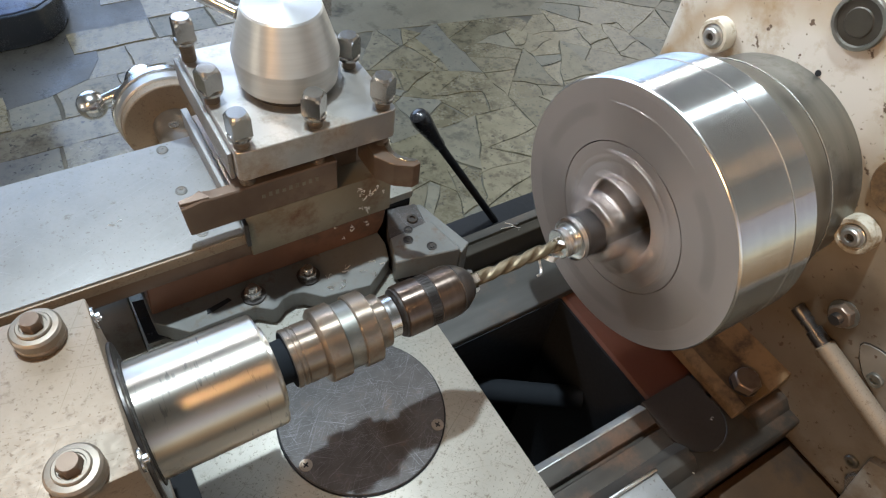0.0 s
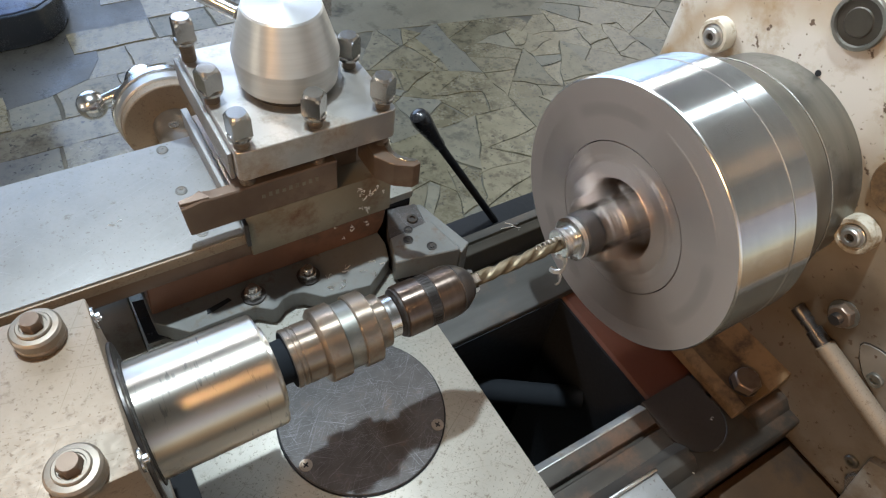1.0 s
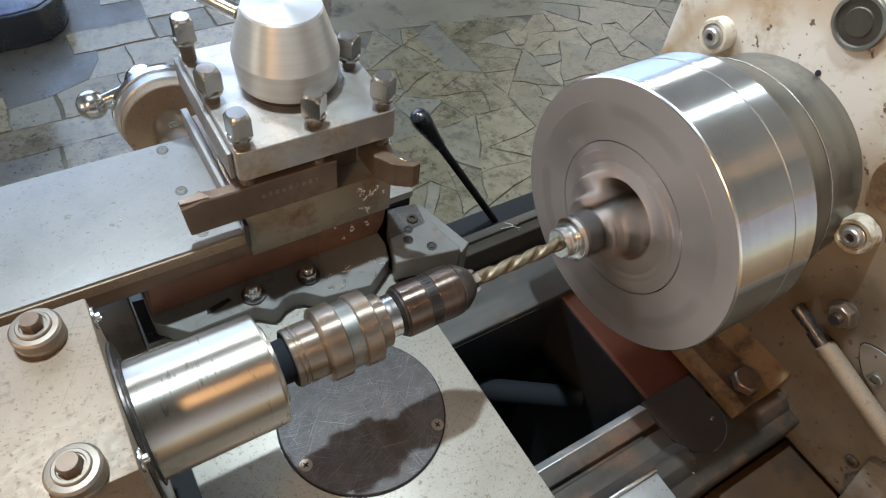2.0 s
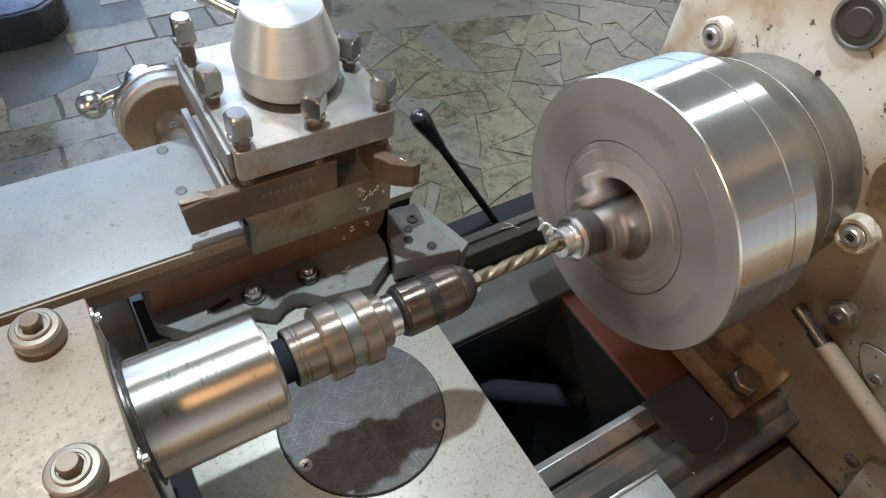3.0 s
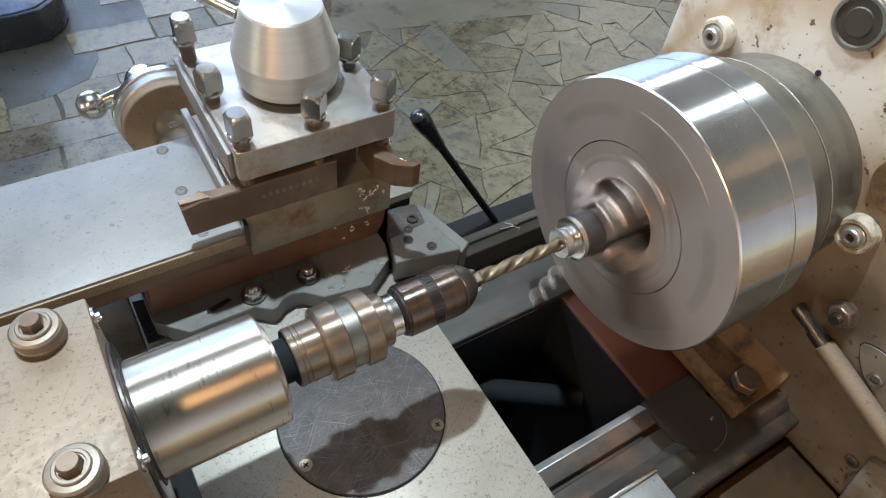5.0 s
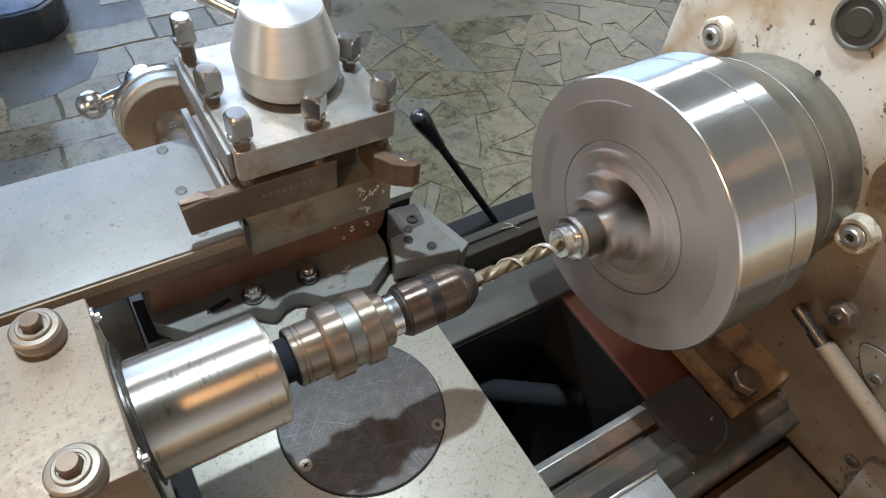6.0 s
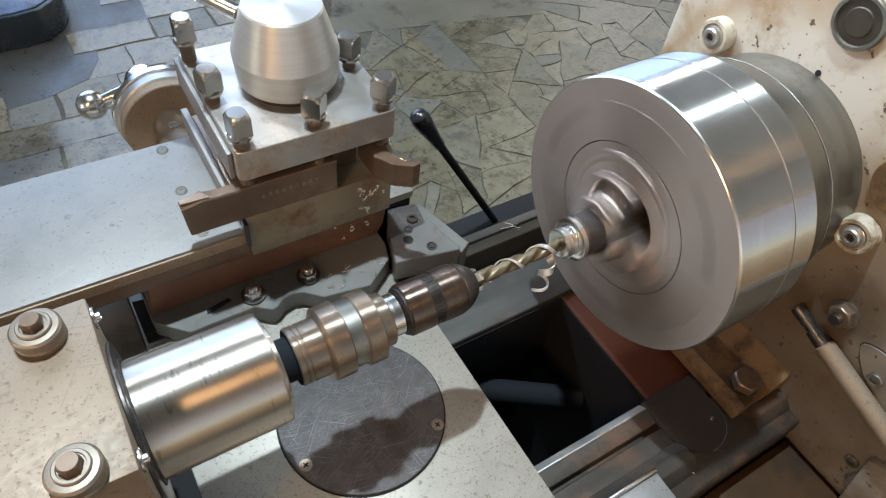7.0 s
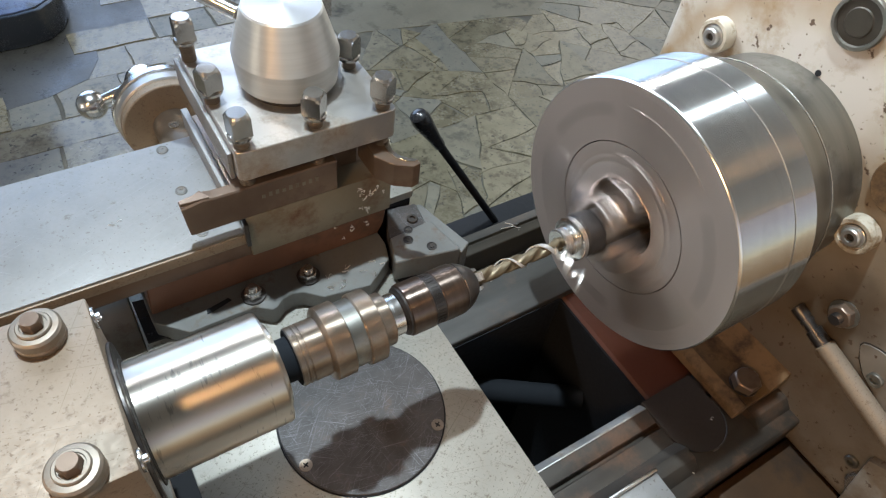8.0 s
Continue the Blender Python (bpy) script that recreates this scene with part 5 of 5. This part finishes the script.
# bare concrete beside the cabinet, and a smooth cement repair
CONCRETE = [(-1.6, 1.87), (-0.593, 1.898), (-0.445, 1.925), (-0.30, 1.979), (-0.255, 2.09), (-0.236, 2.223), (-0.14, 2.235), (-0.025, 2.213), (-0.014, 2.418), (0.04, 2.75), (0.02, 3.7), (-1.6, 3.7)]
REPAIR = [(0.607, 1.903), (0.705, 1.881), (0.982, 1.834), (1.287, 1.78), (1.493, 1.729), (1.662, 1.784), (2.0, 3.3), (0.4, 3.3)]


def floor_patches():
    for name, poly, material, label in (("concrete_patch", CONCRETE, M_CONCRETE, "dark bare concrete between cabinet and paving"), ("cement_patch", REPAIR, M_CEMENT, "smooth cement repair in the paving")):
        pts = [(x + 0.006 * math.sin(31 * y), y + 0.006 * math.sin(29 * x)) for x, y in poly]
        part(name, prism(pts, "z", FLOOR - 0.012, FLOOR - 0.0008, 0.001, seg=1), material, floor, label)


floor_patches()


def paving():
    rng = random.Random(11)
    cells = []
    y, row = 0.5, 0
    while y < 3.7:
        h = 0.155 * rng.uniform(0.8, 1.25)
        x, end = -1.6 + rng.uniform(0, 0.15), 0.16 + 0.10 * math.sin(row * 2.1)
        while x < end:
            w = 0.24 * rng.uniform(0.6, 1.7)
            j = lambda: rng.uniform(-0.006, 0.006)
            cells.append(([(x + j(), y + j()), (x + w + j(), y + j()), (x + w + j(), y + h + j()), (x + j(), y + h + j())], 0.0026))
            x += w
        y += h
        row += 1
    gx = 0.26
    while gx < 3.0:
        gy, w = 0.5, 0.75
        while gy < 3.7:
            for p in split([(gx, gy), (gx + w, gy), (gx + w, gy + 0.75), (gx, gy + 0.75)], rng, 6):
                cells.append((p, rng.uniform(0.0006, 0.0020)))
            gy += 0.75
        gx += w
    count, rest = 0, bmesh.new()
    for poly, gap in cells:
        poly = shrunk(worn(poly, 0.0022 if gap > 0.0025 else 0.0045), gap)
        cx, cy = sum(p[0] for p in poly) / len(poly), sum(p[1] for p in poly) / len(poly)
        if inside(CONCRETE, cx, cy) or inside(REPAIR, cx, cy):
            continue
        if gap < 0.0025 and cx < 0.2:
            continue
        top = FLOOR + rng.uniform(-0.002, 0.002)
        near = -0.8 < cx < 1.9 and 0.8 < cy < 2.9 and count < 300
        bm = bmesh.new() if near else rest
        lo, mid = [[bm.verts.new((p[0], p[1], z)) for p in poly] for z in (top - 0.012, top - 0.002)]
        hi = [bm.verts.new((p[0], p[1], top)) for p in shrunk(poly, 0.0014)]
        n = len(poly)
        for a, b in ((lo, mid), (mid, hi)):
            for q in range(n):
                bm.faces.new((a[q], a[(q + 1) % n], b[(q + 1) % n], b[q]))
        bm.faces.new(hi)
        if near:
            part("paving_stone", bm, M_STONE, floor)
            count += 1
    tagged(part("outer_paving", rest, M_STONE, floor), kind="stuff")


paving()


# ---- movement ----
def motions():
    # the chuck and the work turn together, in steps short enough to hold the sense of rotation
    turned, spin = PHASES[0][1], []
    for (t0, _), (t1, phase) in zip(PHASES, PHASES[1:]):
        steps = round((t1 - t0) * 30)
        goal = phase + 120 * round((turned + 51.1 * steps - phase) / 120)
        spin += [((round(t0 * 30) + k) / 30.0, pose(0, 0, 0, -(turned + (goal - turned) * k / steps))) for k in range(steps)]
        turned = goal
    spin.append((8.0, pose(0, 0, 0, -turned)))
    walk(CHUCK, spin)
    walk(WORK, [(t, Matrix.Translation((-0.02, 0, 0)) @ m) for t, m in spin])
    feed = [(0.0, -1.5), (1.0, -1.5), (1.5, -1.1), (3.0, -0.4), (4.0, 0.0), (4.5, 0.1), (6.0, 0.8), (6.5, 1.3), (7.0, 1.5), (7.5, 1.7), (8.0, 1.8)]
    for ob in (DRILL, DRILL_CHUCK, ADAPTER):
        at = ob.location.copy()
        walk(ob, [(t, Matrix.Translation(at + Vector((mm * 0.001, 0, 0)))) for t, mm in feed])
    def chip(ob, at, rows):
        walk(ob, [(t, Matrix.Translation(Vector(at) + Vector((x, y, z)) * 0.001) @ pose(0, 0, 0, *turn)) for t, x, y, z, *turn in rows])

    # each curl grows out of the bore; the first two break off and drop into the tray
    tray = (-130, -20, -775)
    chip(CHIP_A, MOUTH, [(0.0, 2, 0, 10, 0, 25, 0), (0.3, 0, 0, 6, 0, 15, 0), (0.5, -6, -2, 0, 10, 30, 0), (0.7, -7, -2, 0, 0, 35, 10), (0.9, -6, -2, -3, 10, 20, 0), (1.0, -2, -2, -5, 0, -25, 0), (1.1, -3, -2, -4, 10, -5, 0), (1.2, -14, -8, -8, 20, 30, 20), (1.3, -38, -28, -120, 60, 60, 40), (1.45, -45, -28, -310, 90, 90, 60), (1.6, *tray, 90, 90, 90), (8.0, *tray, 90, 90, 90)])
    chip(CHIP_B, MOUTH, [(0.0, 50, 4, 10, 0, 40, 0), (2.3, 50, 4, 10, 0, 40, 0), (2.6, 20, 2, 6, 80, 20, 0), (2.9, 4, 0, 2, 150, 0, 0), (3.1, 2, 0, 0, 140, 0, 0), (3.3, -1, 0, -2, 70, 0, 0), (3.5, -4, 0, -4, 0, 0, 0), (3.7, 0, 0, -8, 10, -30, 0), (3.9, 6, 0, 0, 0, -20, 0), (4.1, 4, 0, 2, 0, -10, 0), (4.25, -10, -30, -120, 40, 20, 30), (4.38, -38, -36, -290, 60, 30, 45), (4.5, -140, -40, -775, 80, 40, 60), (8.0, -140, -40, -775, 80, 40, 60)])
    chip(CHIP_C, MOUTH, [(0.0, 74, -2, -8, 0, 0, 0), (3.9, 74, -2, -8, 0, 0, 0), (4.2, 36, 0, -2, 0, 2, 0), (4.4, 2, 0, 0, 0, 0, 0), (4.7, 0, 0, 0, 20, 2, 0), (5.0, -4, -10, -20, 60, 10, 20), (5.2, -6, -60, -200, 120, 40, 40), (5.3, -45, -45, -320, 135, 60, 50), (5.4, -125, -30, -775, 150, 80, 60), (8.0, -125, -30, -775, 150, 80, 60)])
    chip(CHIP_E, MOUTH, [(0.0, 78, 0, 0, 0, 0, 0), (4.8, 78, 0, 0, 0, 0, 0), (5.7, 2, 0, 0, 60, 0, 0), (6.6, -2, 0, 0, 80, 0, 0), (8.0, 0, 0, 0, 100, 0, 0)])
    chip(CHIP_D, (-0.078, 0, 0), [(0.0, 60, 0, 0, 0, -90, 0), (5.5, 60, 0, 0, 0, -90, 0), (6.0, 18, 0, 0, 0, -60, 0), (6.4, 9, 0, 0, 0, 8, 0), (6.6, 9, 0, 0, 10, 10, 0), (7.0, 6, 0, 0, -5, 16, 0), (7.3, 8, 0, 0, 12, 4, 0), (7.5, 6, 0, 0, 0, 14, 20), (7.65, 7, 0, 0, 70, 20, 20), (7.8, 8, 0, 0, 140, 30, 10), (7.9, 8, 0, 0, 215, 10, 0), (8.0, 8, 0, 0, 288, -14, 0)])
    chip(CHIP_F, MOUTH, [(0.0, 16, 0, 0, 0, 0, 0), (0.4, 2, 0, 0, 10, 0, 0), (0.8, 0, 0, 0, 0, 0, 0), (1.7, 2, 0, 0, -10, 0, 0), (2.3, 40, -2, -6, 0, 0, 0), (8.0, 74, -2, -6, 0, 0, 0)])
    walk(QUILL, [(t, pose(mm * 0.001, 0, 0)) for t, mm in feed])


# angle of the jaws, modulo a third of a turn, at times on the way
PHASES = [(0.0, 2), (0.5, 82), (1.0, 88), (1.5, 4), (3.0, 70), (3.5, 94), (4.0, 64), (4.5, 78), (6.0, 40), (6.5, 48), (7.0, 8), (7.5, 30), (8.0, 112)]
motions()
